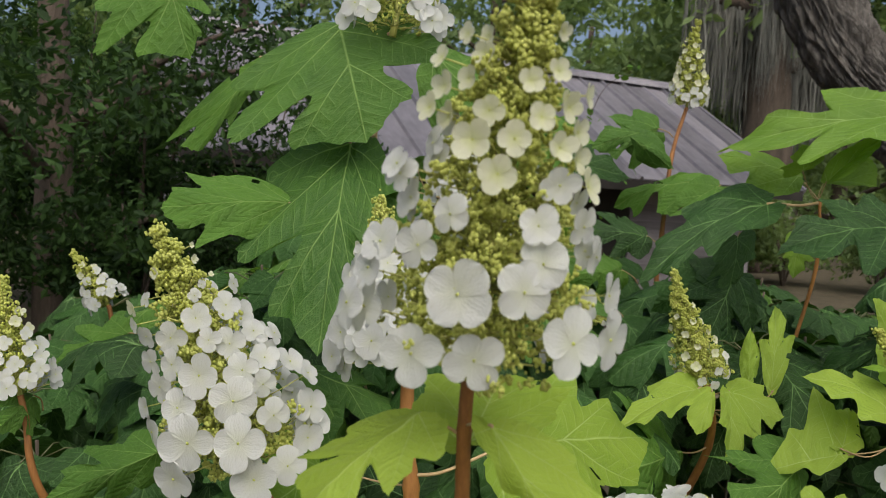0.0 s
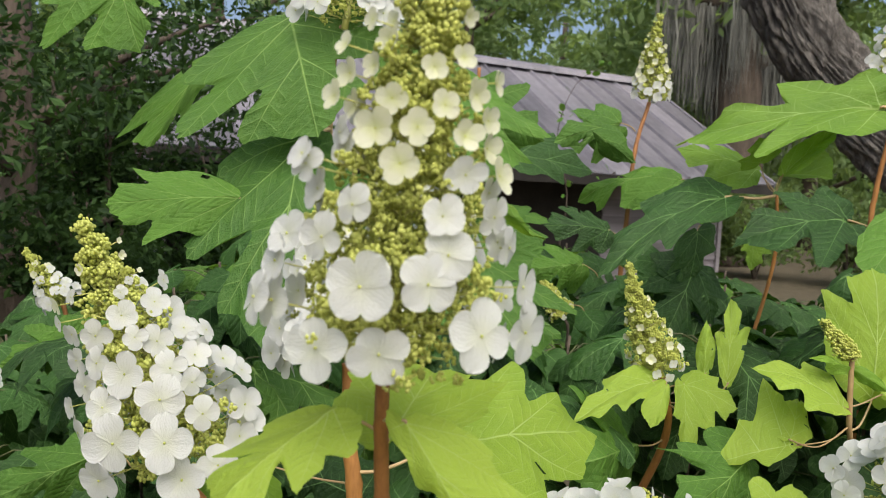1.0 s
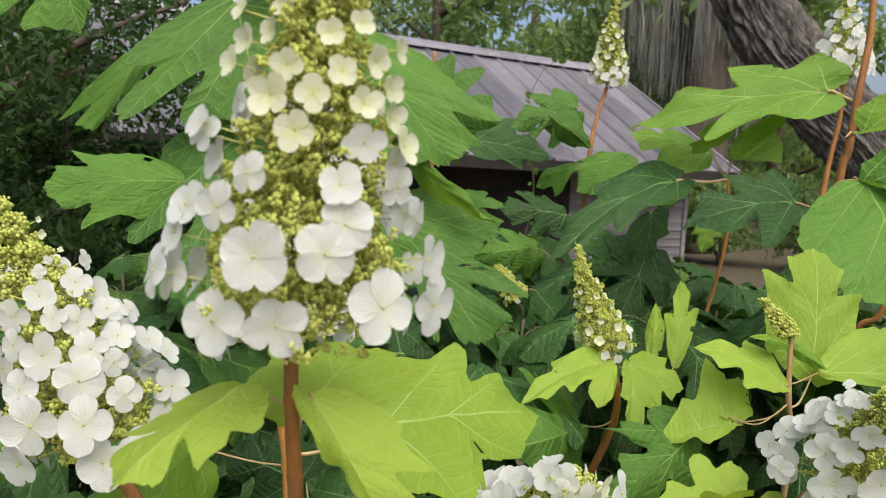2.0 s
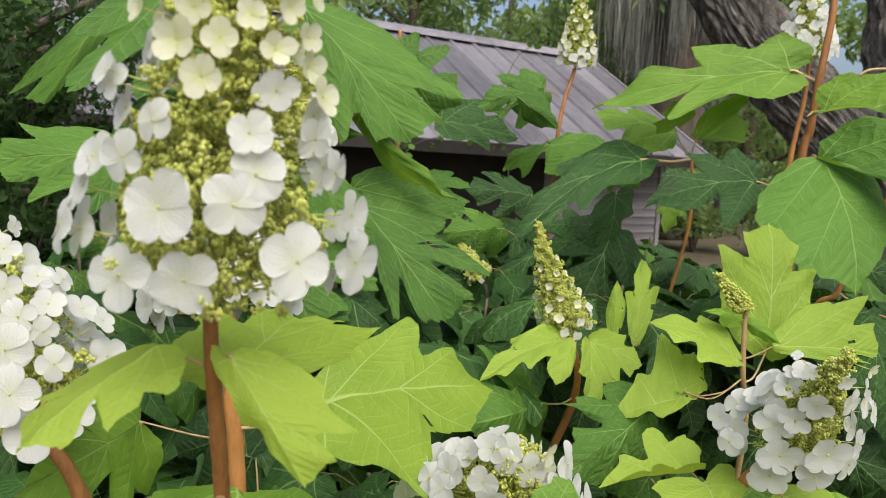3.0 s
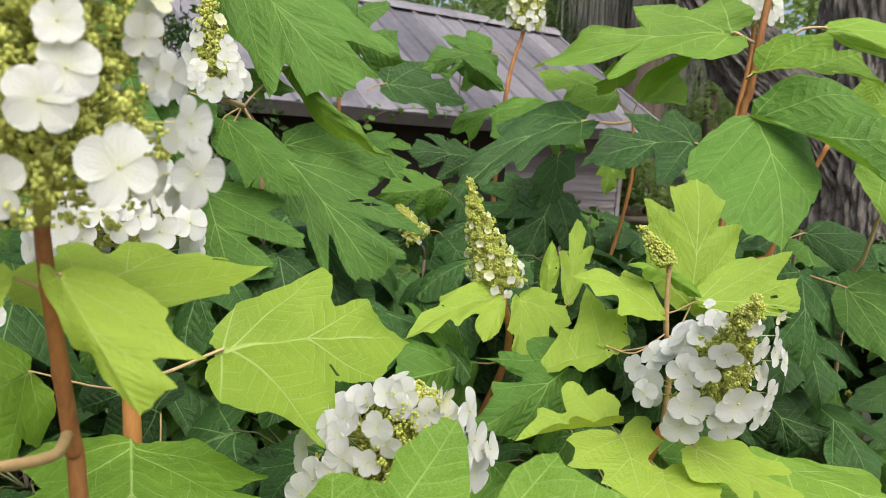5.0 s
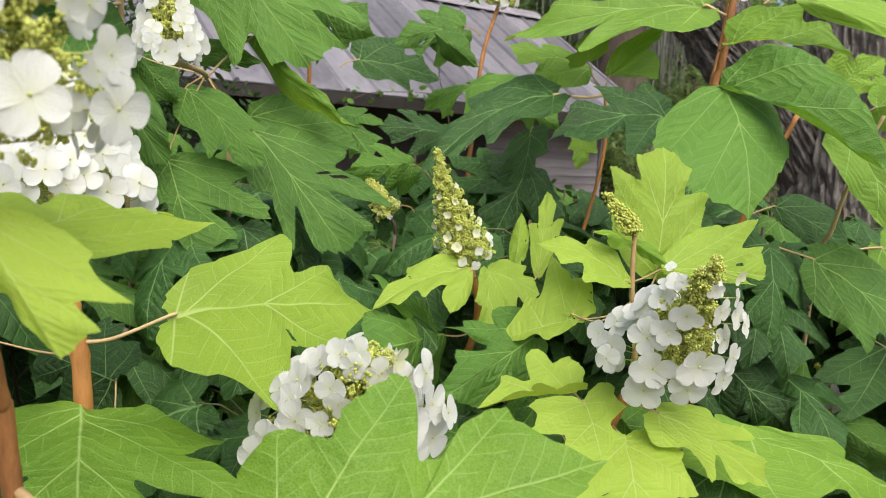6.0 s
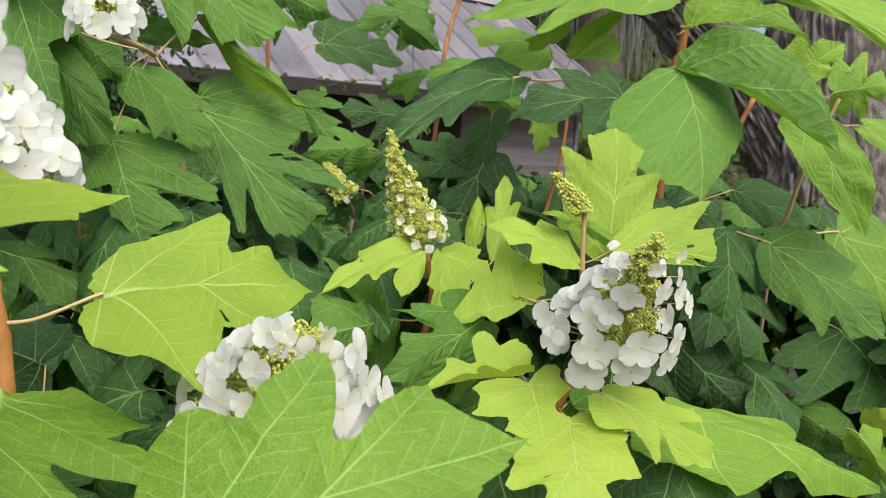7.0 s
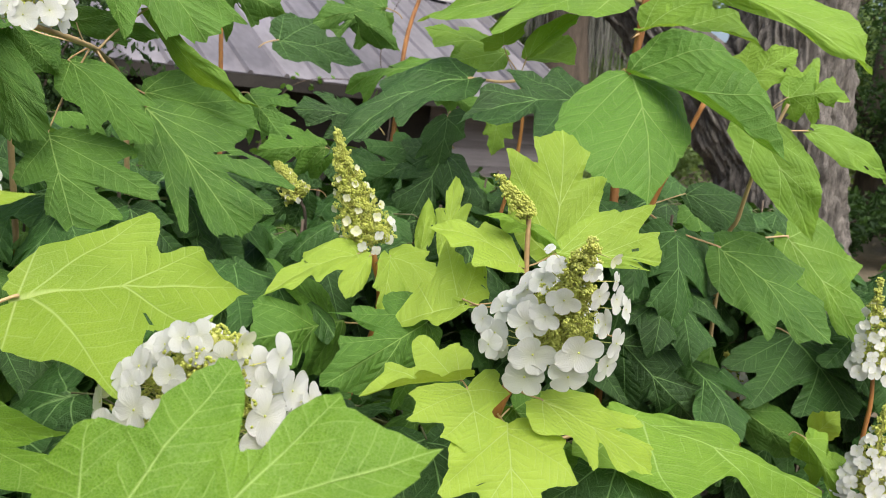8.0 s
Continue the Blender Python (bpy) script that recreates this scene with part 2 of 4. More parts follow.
def box(x0, y0, z0, x1, y1, z1):
    v = [(x, y, z) for x in (x0, x1) for y in (y0, y1) for z in (z0, z1)]
    return v, [(0, 1, 3, 2), (4, 6, 7, 5), (0, 4, 5, 1), (2, 3, 7, 6), (0, 2, 6, 4), (1, 5, 7, 3)]


# ---- leaves ----
# outlines with the place of the side lobe's tip
DEEP = (((0, 0), (0.09, -0.06), (0.22, -0.08), (0.36, -0.03), (0.47, 0.08), (0.45, 0.16), (0.37, 0.235), (0.36, 0.275), (0.44, 0.33), (0.51, 0.43), (0.535, 0.50), (0.52, 0.55), (0.46, 0.56), (0.34, 0.535), (0.21, 0.495), (0.175, 0.51),
         (0.185, 0.56), (0.245, 0.63), (0.295, 0.73), (0.28, 0.79), (0.20, 0.82), (0.10, 0.915), (0, 1)), (0.52, 0.55))
WIDE = (((0, 0), (0.10, -0.06), (0.25, -0.05), (0.40, 0.06), (0.455, 0.20), (0.43, 0.31), (0.47, 0.45), (0.52, 0.55), (0.44, 0.575), (0.34, 0.575), (0.26, 0.58), (0.235, 0.615), (0.26, 0.69), (0.275, 0.78), (0.19, 0.83), (0.09, 0.93), (0, 1)), (0.52, 0.55))
TAPER = (((0, 0), (0.05, -0.03), (0.13, -0.01), (0.24, 0.09), (0.35, 0.23), (0.44, 0.40), (0.52, 0.55), (0.44, 0.575), (0.34, 0.57), (0.26, 0.565), (0.225, 0.59), (0.25, 0.67), (0.27, 0.77), (0.19, 0.83), (0.09, 0.93), (0, 1)), (0.52, 0.55))
SPEAR = (((0, 0), (0.12, -0.03), (0.27, 0.03), (0.39, 0.15), (0.45, 0.30), (0.46, 0.42), (0.43, 0.55), (0.36, 0.66), (0.29, 0.76), (0.20, 0.84), (0.10, 0.92), (0, 1)), (0.46, 0.42))
OAK, BROAD, PLAIN = DEEP[0], WIDE[0], SPEAR[0]


def rim(shape, middle, jog, rng, fine):
    """The closed outline of a leaf 1 long, going round its middle, with one half per side."""
    half = []
    for s in (1, -1):
        jig = [(x * (1 + rng.uniform(-jog, jog)), y + rng.uniform(-0.12, 0.12) * jog) if 0 < i < len(shape) - 1 else (x, y) for i, (x, y) in enumerate(shape)]
        pts, last = [], -1.58
        for q in smooth_path([(x, y, 0) for x, y in jig], fine):
            r = math.hypot(q.x, q.y - middle)
            last = min(math.pi / 2, max(last + 0.004, math.atan2(q.y - middle, q.x)))
            pts.append((s * r * math.cos(last), middle + r * math.sin(last)))
        pts[0], pts[-1] = (0.0, 0.0), (0.0, 1.0)
        half.append(pts)
    return half[0] + half[1][::-1][1:-1]


def rings_of(line, middle, rings, put, rng):
    """Rings of points from the middle out to a toothed edge, and the faces between them."""
    n = len(line)
    put(0.0, middle, 0)
    bite = [rng.uniform(0.5, 1.3) for _ in range(n // 5 + 1)]
    for r in range(1, rings + 1):
        s = (r / rings) ** 0.85
        for i, (x, y) in enumerate(line):
            tooth = 1 + (0.032 * bite[i // 5] * (1 - (i % 5) / 4) - 0.012) * (r == rings)
            put(x * s * tooth, middle + (y - middle) * s * tooth, s * s)
    faces = [(0, 1 + k, 1 + (k + 1) % n) for k in range(n)]
    for r in range(rings - 1):
        a, b = 1 + r * n, 1 + (r + 1) * n
        faces += [(a + k, b + k, b + (k + 1) % n, a + (k + 1) % n) for k in range(n)]
    return faces


def blade(width, shape, sag, rng, rings=7):
    """One leaf blade, 1 long: arched, folded, wavy."""
    line = rim(shape, 0.42, 0.13, rng, 5 if rings > 5 else 4)
    fold, ph = rng.uniform(0.10, 0.32), rng.uniform(0, 6)
    verts, uv = [], []

    def put(x, y, edge):
        z = sag * 4 * y * (1 - y) * (1 if y > 0 else 0.3) - fold * abs(x) - (0.40 + sag) * x * x - 0.8 * max(0.0, y - 0.62) ** 2
        z += edge * 0.046 * math.sin(9 * y + ph + (2.1 if x > 0 else 0)) + 0.022 * edge * math.sin(17 * x + 5 * y + ph * 2) + 0.008 * math.sin(21 * y - 9 * abs(x) + ph)
        verts.append((x * width, y, z))
        uv.append((x, y))

    return verts, rings_of(line, 0.42, rings, put, rng), uv


LEAF_RNG = random.Random(5)
HOLE_RNG = random.Random(17)


def grown(cane, base, along, size, v, f, uv, mat, root=None):
    """A leaf of a cane with its stalk, from vertices given about its base."""
    if HOLE_RNG.random() < 0.22:  # chewed by insects
        n = (len(v) - 1) // 7
        gone = set()
        for _ in range(HOLE_RNG.randint(1, 3)):
            at = n + HOLE_RNG.randint(2, 5) * n + HOLE_RNG.randrange(n)
            gone |= {at, at + 1} if HOLE_RNG.random() < 0.6 else {at, at + 1, at + n, at + n + 1}
        f = [q for i, q in enumerate(f) if i not in gone]
    ob = part("leaf", mesh("leaf", v, f, mat, True, uv), cane, "", Matrix.Translation(base - cane.location))
    # stalk to its node, to the nearest point of the cane, or a short one that leads inwards
    spine = SPINES[cane.name]
    near = Vector(root) if root else min(spine, key=lambda q: (q - base - Vector((0, 0, -0.02))).length)
    if 0.012 < (near - base).length < 0.32:
        a, b = Vector((0, 0, 0)), near - base
        c = (a + b) / 2 + Vector((0, 0, -0.1 * b.length)) - along * 0.12 * b.length
    else:
        b = -along * min(0.06, size * 0.3) + Vector((0, 0, -0.04))
        a, c = Vector((0, 0, 0)), b * 0.5 - along * 0.01
    r = 0.0036 if root else max(0.0012, size * 0.0075)
    path = smooth_path((along * size * 0.02, a, c, b), 5)
    part("petiole", mesh("petiole", *tube(path, [r * (0.8 + 0.4 * i / len(path)) for i in range(len(path))], 7), PETIOLE), ob)
    return ob


def leaf(cane, base, tip, normal, width, mat, shape, sag):
    """One leaf of a cane from its stalk end to its tip, facing along normal."""
    base, tip, nrm = Vector(base), Vector(tip), Vector(normal)
    y = (tip - base)
    size = y.length
    y.normalize()
    nrm = (nrm - y * nrm.dot(y)).normalized()
    v, f, uv = blade(width, shape, sag, LEAF_RNG)
    m = Matrix((y.cross(nrm), y, nrm)).transposed().to_4x4() @ Matrix.Scale(size, 4)
    return grown(cane, base, y, size, [m @ Vector(q) for q in v], f, uv, mat)


def lobed_leaf(cane, base, tip, lobe, other, mat, kind, sag, root=None):
    """One leaf folded along its midrib: stalk end, tip, and where the tips of its two side lobes hang."""
    shape, (lx, ly) = kind
    base = Vector(base)
    y = Vector(tip) - base
    sides = [(Vector(q) - base - y * ly) / lx for q in (lobe, other)]
    size = y.length
    nrm = y.cross(sides[0] - sides[1]).normalized()
    if nrm.y > 0:
        nrm = -nrm
    line = rim(shape, 0.42, 0.045, LEAF_RNG, 5)
    ph = LEAF_RNG.uniform(0, 6)
    verts, uv = [], []

    def put(x, v, edge):
        wide = abs(x) / lx
        z = sag * 4 * v * (1 - v) * (1 if v > 0 else 0.3) + 0.55 * sag * wide * (1 - wide)
        z += edge * (0.020 * math.sin(11 * v + ph + (2.1 if x > 0 else 0)) + 0.012 * math.sin(19 * x + 6 * v + ph * 2)) + 0.006 * math.sin(24 * v - 11 * abs(x) + ph)
        verts.append(y * v + sides[0 if x > 0 else 1] * abs(x) + nrm * (z * size))
        uv.append((x, v))

    f = rings_of(line, 0.42, 7, put, LEAF_RNG)
    return grown(cane, base, y.normalized(), size, verts, f, uv, mat, root)


# ---- canes ----
SPINES = {}


def hydrangea_cane(points, radius, label, mat=None):
    """A cane from the ground up through the points, with a knot at each of them."""
    foot = Vector(points[0])
    root = new("hydrangea_cane")
    root.location = foot
    tagged(root, label, "plant", "hydrangea canes")
    path = smooth_path(points, 10)
    SPINES[root.name] = path
    radii = [radius * (1.5 - 0.5 * i / (len(path) - 1)) * (1.12 if i % 10 == 0 else 1) for i in range(len(path))]
    part("stem", mesh("stem", *tube([p - foot for p in path], radii, 10, 0.06), mat or CANE), root)
    return root


# ---- flower panicles ----
def floret_mesh(name, mat, rng, cup):
    """Four broad overlapping petals round a small bead."""
    verts, faces, uv = [], [], []
    nu, nv = 7, 10
    for p in range(4):
        turn = p * math.pi / 2 + rng.uniform(-0.12, 0.12)
        size, wide, lift = rng.uniform(0.46, 0.54), rng.uniform(0.86, 1.0), cup + rng.uniform(-0.08, 0.08)
        o, ph = len(verts), rng.uniform(0, 6)
        for j in range(nv):
            s = math.sin(math.pi / 2 * j / (nv - 1))
            w = wide * size * 0.55 * (0.12 + 0.88 * math.sin(math.pi / 2 * s / 0.60) ** 1.15 if s < 0.60 else math.sqrt(max(0.0, 1 - ((s - 0.60) / 0.403) ** 2)))
            for i in range(nu):
                q = 2 * i / (nu - 1) - 1
                x = q * w
                y = size * (s - 0.02 * s * q * q)
                z = lift * y * (0.4 + y) - 0.22 * y * y + 0.28 * x * x / size + 0.012 * (p % 2) + 0.014 * math.sin(7 * q + ph) * s
                verts.append((x * math.cos(turn) - y * math.sin(turn), x * math.sin(turn) + y * math.cos(turn), z))
                uv.append((q * 0.5 + p * 1.7, s))
        faces += [(o + j * nu + i, o + j * nu + i + 1, o + (j + 1) * nu + i + 1, o + (j + 1) * nu + i) for j in range(nv - 1) for i in range(nu - 1)]
    o = len(verts)
    v, f = ball(6, 4)
    verts += [(a * 0.028, b * 0.028, c * 0.028 + 0.02) for a, b, c in v]
    uv += [(0, 0)] * len(v)
    faces += [tuple(i + o for i in q) for q in f]
    me = mesh(name, verts, faces, mat, True, uv)
    me.materials.append(BUD)
    for poly in me.polygons:
        if poly.vertices[0] >= o:
            poly.material_index = 1
    return me


def ball(segments, rows):
    v, f = [(0, 0, 1)], []
    for r in range(1, rows):
        t = math.pi * r / rows
        v += [(math.sin(t) * math.cos(2 * math.pi * k / segments), math.sin(t) * math.sin(2 * math.pi * k / segments), math.cos(t)) for k in range(segments)]
    v.append((0, 0, -1))
    for k in range(segments):
        f.append((0, 1 + k, 1 + (k + 1) % segments))
        for r in range(rows - 2):
            a = 1 + r * segments
            f.append((a + k, a + segments + k, a + segments + (k + 1) % segments, a + (k + 1) % segments))
        a = 1 + (rows - 2) * segments
        f.append((a + k, len(v) - 1, a + (k + 1) % segments))
    return v, f


PETAL_RNG = random.Random(3)
FLORETS = [floret_mesh("floret", WHITE, PETAL_RNG, c) for c in (0.0, 0.12, 0.22, 0.30, 0.08)]
FLORETS_CREAM = [floret_mesh("floret", CREAM, PETAL_RNG, c) for c in (0.35, 0.5, 0.65)]


def profile(h, full=0.85):
    """The cone's outline, 1 at its widest near the foot, nearly 0 at the tip."""
    return max(0.05, (1 - h) ** full) * (0.72 + 0.28 * min(1.0, h / 0.10)) * 1.02


def panicle(cane, foot, tip, radius, seed, cover, bead, open_side=None, beads=16, listed=(), cream_from=0.6, size=0.034, rows=15, label="", bend=1.0, full=0.85, bare=15, taper=0.62, reach_out=(0.40, 0.74), facing=0.8):
    """A cone of flowers: axis, side branchlets with bead-like buds, and white four-petalled florets.
    cover: how many florets; open_side: degrees of a bare strip; listed: rows of (height, angle, size, distance)."""
    rng = random.Random(seed)
    foot, tip = Vector(foot), Vector(tip)
    axis = tip - foot
    length = axis.length
    z = axis.normalized()
    x = Vector((0, -1, 0)) - z * -z.y
    x = (x - z * x.dot(z)).normalized()
    y = z.cross(x)
    front = Vector((-x.y, -y.y, -z.y))  # towards the open, lighter side of the shrub
    m = Matrix.Translation(foot - cane.location) @ Matrix((x, y, z)).transposed().to_4x4()
    bent = lambda h: Vector((0.03 * bend * length * math.sin(3 * h + seed), 0.02 * bend * length * math.sin(4 * h + 2 * seed), h * length))
    spine = [bent(h / 12) - bent(0) for h in range(13)]
    pieces = [tube(spine, [0.0036 * radius / 0.07 * (1.15 - 0.85 * i / 12) + 0.0008 for i in range(13)], 8)]
    bv, bf = ball(6, 4)
    bv = np.array(bv)
    bud_v, bud_f = [], []

    def beadlet(c, r):
        o = sum(len(q) for q in bud_v)
        bud_v.append(bv * r * np.array((1, 1, 1.12)) + np.array(c))
        bud_f.extend(tuple(i + o for i in q) for q in bf)

    for k in range(rows):
        h = 0.07 + (0.90 if full > 0.7 else 0.76) * (k / (rows - 1))
        c = spine[min(12, int(h * 12))].lerp(spine[min(12, int(h * 12) + 1)], h * 12 % 1)
        rr = radius * profile(h, full)
        n = max(5, round(5 + 7 * (1 - h)))
        for j in range(n):
            a = 2 * math.pi * (j + 0.5 * (k % 2)) / n + rng.uniform(-0.25, 0.25)
            reach = rr * rng.uniform(*reach_out)
            end = c + Vector((math.cos(a) * reach, math.sin(a) * reach, rng.uniform(0.1, 0.4) * reach + 0.01 * h))
            pieces.append(tube([c, c.lerp(end, 0.55) + Vector((0, 0, -0.002)), end], [0.0011, 0.0009, 0.0006], 5))
            spread = max(0.006, rr * 0.27) * rng.uniform(0.8, 1.2)
            left = max(5, round(beads * rng.uniform(0.7, 1.25) * (0.45 + 0.55 * (1 - h))))
            while left > 0:
                knot = end + Vector((rng.gauss(0, 1), rng.gauss(0, 1), rng.gauss(0, 0.8))).normalized() * rng.uniform(0.3, 1.0) ** 0.5 * spread
                few = rng.randint(5, 9)
                left -= few
                for _ in range(few):
                    u = Vector((rng.gauss(0, 1), rng.gauss(0, 1), rng.gauss(0, 1))).normalized() * bead * 2.1
                    beadlet(knot + u, bead * rng.uniform(0.85, 1.25))
            if rng.random() < 0.8:
                inner = c.lerp(end, 0.5)
                for _ in range(round(beads * 0.4)):
                    beadlet(inner + Vector((rng.uniform(-1, 1), rng.uniform(-1, 1), rng.uniform(-1, 1))) * spread * 0.8, bead * rng.uniform(0.7, 1.1))
    for _ in range(beads * 2 if full > 0.7 else 0):
        beadlet(spine[-1] + Vector((rng.gauss(0, 0.25), rng.gauss(0, 0.25), rng.gauss(-0.3, 0.8))) * radius * 0.13, bead * rng.uniform(0.7, 1.05))
    head = part("flower_panicle", mesh("branchlets", *merge(pieces), STALK), cane, label, m)
    tagged(part("bud_cluster", mesh("bud_cluster", np.concatenate(bud_v), bud_f, BUD), head), kind="stuff")
    spots = list(listed)
    n = round(cover)
    for i in range(n):
        h = (i + 0.5) / n
        h = 0.05 + 0.95 * (1 - (1 - h * 0.97) ** (1 / (1 + full)))
        a = math.degrees(i * 2.39996) + rng.uniform(-14, 14)
        if open_side is not None and abs((a - open_side + 180) % 360 - 180) < bare * rng.uniform(0.75, 1.25):
            continue
        s = size * (1.06 - taper * h) * rng.uniform(0.85, 1.12)
        h *= 0.92 if full > 0.7 else 1.0
        spots.append((h, a, s, radius * profile(h, full) * rng.uniform(0.9, 1.08)))
    stems = []
    for h, a, s, r in spots:
        c = spine[max(0, min(11, int(h * 12)))].lerp(spine[max(0, min(11, int(h * 12))) + 1], h * 12 - int(h * 12) if h > 0 else 0)
        ra = radians(a)
        out = Vector((math.cos(ra), math.sin(ra), 0))
        place = c + out * r
        face = (out + front * facing + Vector((0, 0, rng.uniform(0.0, 0.4))) + Vector((rng.uniform(-1, 1), rng.uniform(-1, 1), rng.uniform(-1, 1))) * 0.3).normalized()
        cream = h > cream_from + rng.uniform(-0.08, 0.08)
        me = rng.choice(FLORETS_CREAM if cream else FLORETS)
        q = face.to_track_quat("Z", "Y").to_matrix().to_4x4() @ Matrix.Rotation(rng.uniform(0, 1.57), 4, "Z")
        part("floret", me, head, "", Matrix.Translation(place) @ q @ Matrix.Diagonal((s, s * rng.uniform(0.9, 1.05), s, 1)))
        stems.append(tube([c + out * r * 0.25 + Vector((0, 0, -0.1 * r)), c + out * r * 0.7 + Vector((0, 0, -0.05 * r)), place + face * s * 0.01], [0.0007, 0.0006, 0.0005], 5))
    if stems:
        tagged(part("pedicel", mesh("pedicel", *merge(stems), STALK), head), kind="stuff")
    return head


# ---- ground ----
gv, gf, N = [], [], 60
for i in range(N + 1):
    for j in range(N + 1):
        u, w = 2 * i / N - 1, 2 * j / N - 1
        x, y = 300 * u * abs(u) ** 1.5, 300 * w * abs(w) ** 1.5
        gv.append((x, y, 0.05 * noise.noise(Vector((x * 0.6, y * 0.6, 0)))))
gf = [(i * (N + 1) + j, (i + 1) * (N + 1) + j, (i + 1) * (N + 1) + j + 1, i * (N + 1) + j + 1) for i in range(N) for j in range(N)]
tagged(new("ground", mesh("ground", gv, gf, GROUND)), "brown leaf litter on shaded garden ground", "ground", kind="structure")


# ---- shed ----
def old_shed():
    shed = new("shed")
    tagged(shed, "weathered grey wooden shed with a sheet metal roof", "shed")
    pitch, run, x0, x1 = radians(30.7), 2.99, -2.95, 5.1
    shed.matrix_basis = pose(0.237, 8.572, 1.658, 0, 1.464, 26.08)
    cs, sn = math.cos(pitch), math.sin(pitch)
    slope = lambda x, s, h: (x, s * cs - h * sn, s * sn + h * cs)
    # sheets of the near slope, one beside the other, each with a raised seam
    n = 20
    step = (x1 - x0) / n
    half = step / 2

    def sheet_mesh():
        prof = ((-half, 0.0), (-half + 0.02, 0.035), (-half + 0.05, 0.035), (-half + 0.07, 0.0), (0, 0.004), (half, 0.0), (half, -0.012), (-half, -0.012))
        v = [slope(a, s, h) for s in (-0.12, run) for a, h in prof]
        k = len(prof)
        f = [(i, (i + 1) % k, (i + 1) % k + k, i + k) for i in range(k)] + [tuple(range(k))[::-1], tuple(range(k, 2 * k))]
        return mesh("roof_sheet", v, f, ROOF, False)

    roof = part("roof", mesh("roof", *merge([([slope(x, s, h) for x in (x0 + 0.05, x1 - 0.05) for s in (-0.05, run) for h in (-0.06, -0.016)], box(0, 0, 0, 1, 1, 1)[1]),
                                             ([(x, 2 * run * cs - y, z) for x, y, z in (slope(x, s, h) for x in (x0, x1) for s in (-0.1, run) for h in (-0.05, 0.0))], box(0, 0, 0, 1, 1, 1)[1])]), ROOF, False), shed)
    me = sheet_mesh()
    for i in range(n):
        part("roof_sheet", me, roof, "", Matrix.Translation((x0 + (i + 0.5) * step, 0, 0.002 * (i % 3))))
    ridge = [(x, run * cs + dy, run * sn + dz) for x in (x0 - 0.03, x1 + 0.03) for dy, dz in ((-0.17, -0.04), (-0.13, 0.03), (0, 0.09), (0.13, 0.03), (0.17, -0.04))]
    part("ridge_cap", mesh("ridge_cap", ridge, [(i, i + 1, i + 6, i + 5) for i in range(4)] + [(0, 4, 3, 2, 1), (5, 6, 7, 8, 9)], ROOF, False), roof, "pale folded metal ridge cap")
    for xe in (x0 - 0.02, x1):
        part("barge_board", mesh("barge_board", [slope(x, s, h) for x in (xe, xe + 0.04) for s in (-0.12, run) for h in (-0.14, 0.03)], box(0, 0, 0, 1, 1, 1)[1], ROOF, False), roof)
    part("fascia", mesh("fascia", *box(x0, -0.10, -0.20, x1, -0.07, -0.075), EAVE_SHADE, False), roof)
    # walls: a frame behind the overhang, its shade painted near-black, boards on the part that shows
    wall = part("wall", mesh("wall", *box(x0 + 0.3, 0.72, -1.9, x1 - 0.15, 0.80, 0.32), EAVE_SHADE, False), shed)
    for xa, ya, xb, yb in ((x1 - 0.23, 0.80, x1 - 0.15, 4.0), (x0 + 0.3, 0.80, x0 + 0.38, 4.0), (x0 + 0.38, 3.92, x1 - 0.23, 4.0)):
        part("wall", mesh("wall", *box(xa, ya, -1.9, xb, yb, 0.32), BOARD, False), shed)
    bl = x1 - 0.16 - 2.1
    board = mesh("siding_board", [(0, 0, 0), (2.1, 0, 0), (2.1, -0.034, 0), (0, -0.034, 0), (0, 0, 0.122), (2.1, 0, 0.122), (2.1, -0.006, 0.122), (0, -0.006, 0.122)],
                 [(0, 1, 2, 3), (3, 2, 6, 7), (7, 6, 5, 4), (0, 3, 7, 4), (1, 5, 6, 2), (0, 4, 5, 1)], BOARD, False)
    for i in range(18):
        part("siding_board", board, wall, "", Matrix.Translation((bl, 0.715, -1.85 + 0.115 * i)))
    part("corner_post", mesh("corner_post", *box(x1 - 0.15, 0.67, -1.9, x1 - 0.08, 0.80, 0.28), BOARD, False), wall)
    return shed


old_shed()


# ---- trees and woods ----
def leaf_cloud(centres, count, size, seed, mat, squash=0.8):
    """Small folded leaves strewn over uneven clumps."""
    rng = np.random.default_rng(seed)
    cs = np.array([c[:3] for c in centres])
    rs = np.array([c[3] for c in centres])
    pick = rng.choice(len(cs), count, p=rs ** 2 / (rs ** 2).sum())
    d = rng.normal(size=(count, 3))
    d /= np.linalg.norm(d, axis=1)[:, None]
    rad = rs[pick] * rng.uniform(0.25, 1.0, count) ** 0.45
    p = cs[pick] + d * rad[:, None] * np.array((1, 1, squash))
    a = rng.normal(size=(count, 3))
    a /= np.linalg.norm(a, axis=1)[:, None]
    b = np.cross(a, rng.normal(size=(count, 3)))
    b /= np.linalg.norm(b, axis=1)[:, None]
    nn = np.cross(a, b)
    s = (size * rng.uniform(0.6, 1.3, count))[:, None]
    v = np.stack([p - a * s, p + b * s * 0.42 + nn * s * 0.12, p + a * s, p - b * s * 0.42 + nn * s * 0.12], 1).reshape(-1, 3)
    f = [(4 * i, 4 * i + 1, 4 * i + 2, 4 * i + 3) for i in range(count)]
    return mesh("leaves", v, f, mat, False)


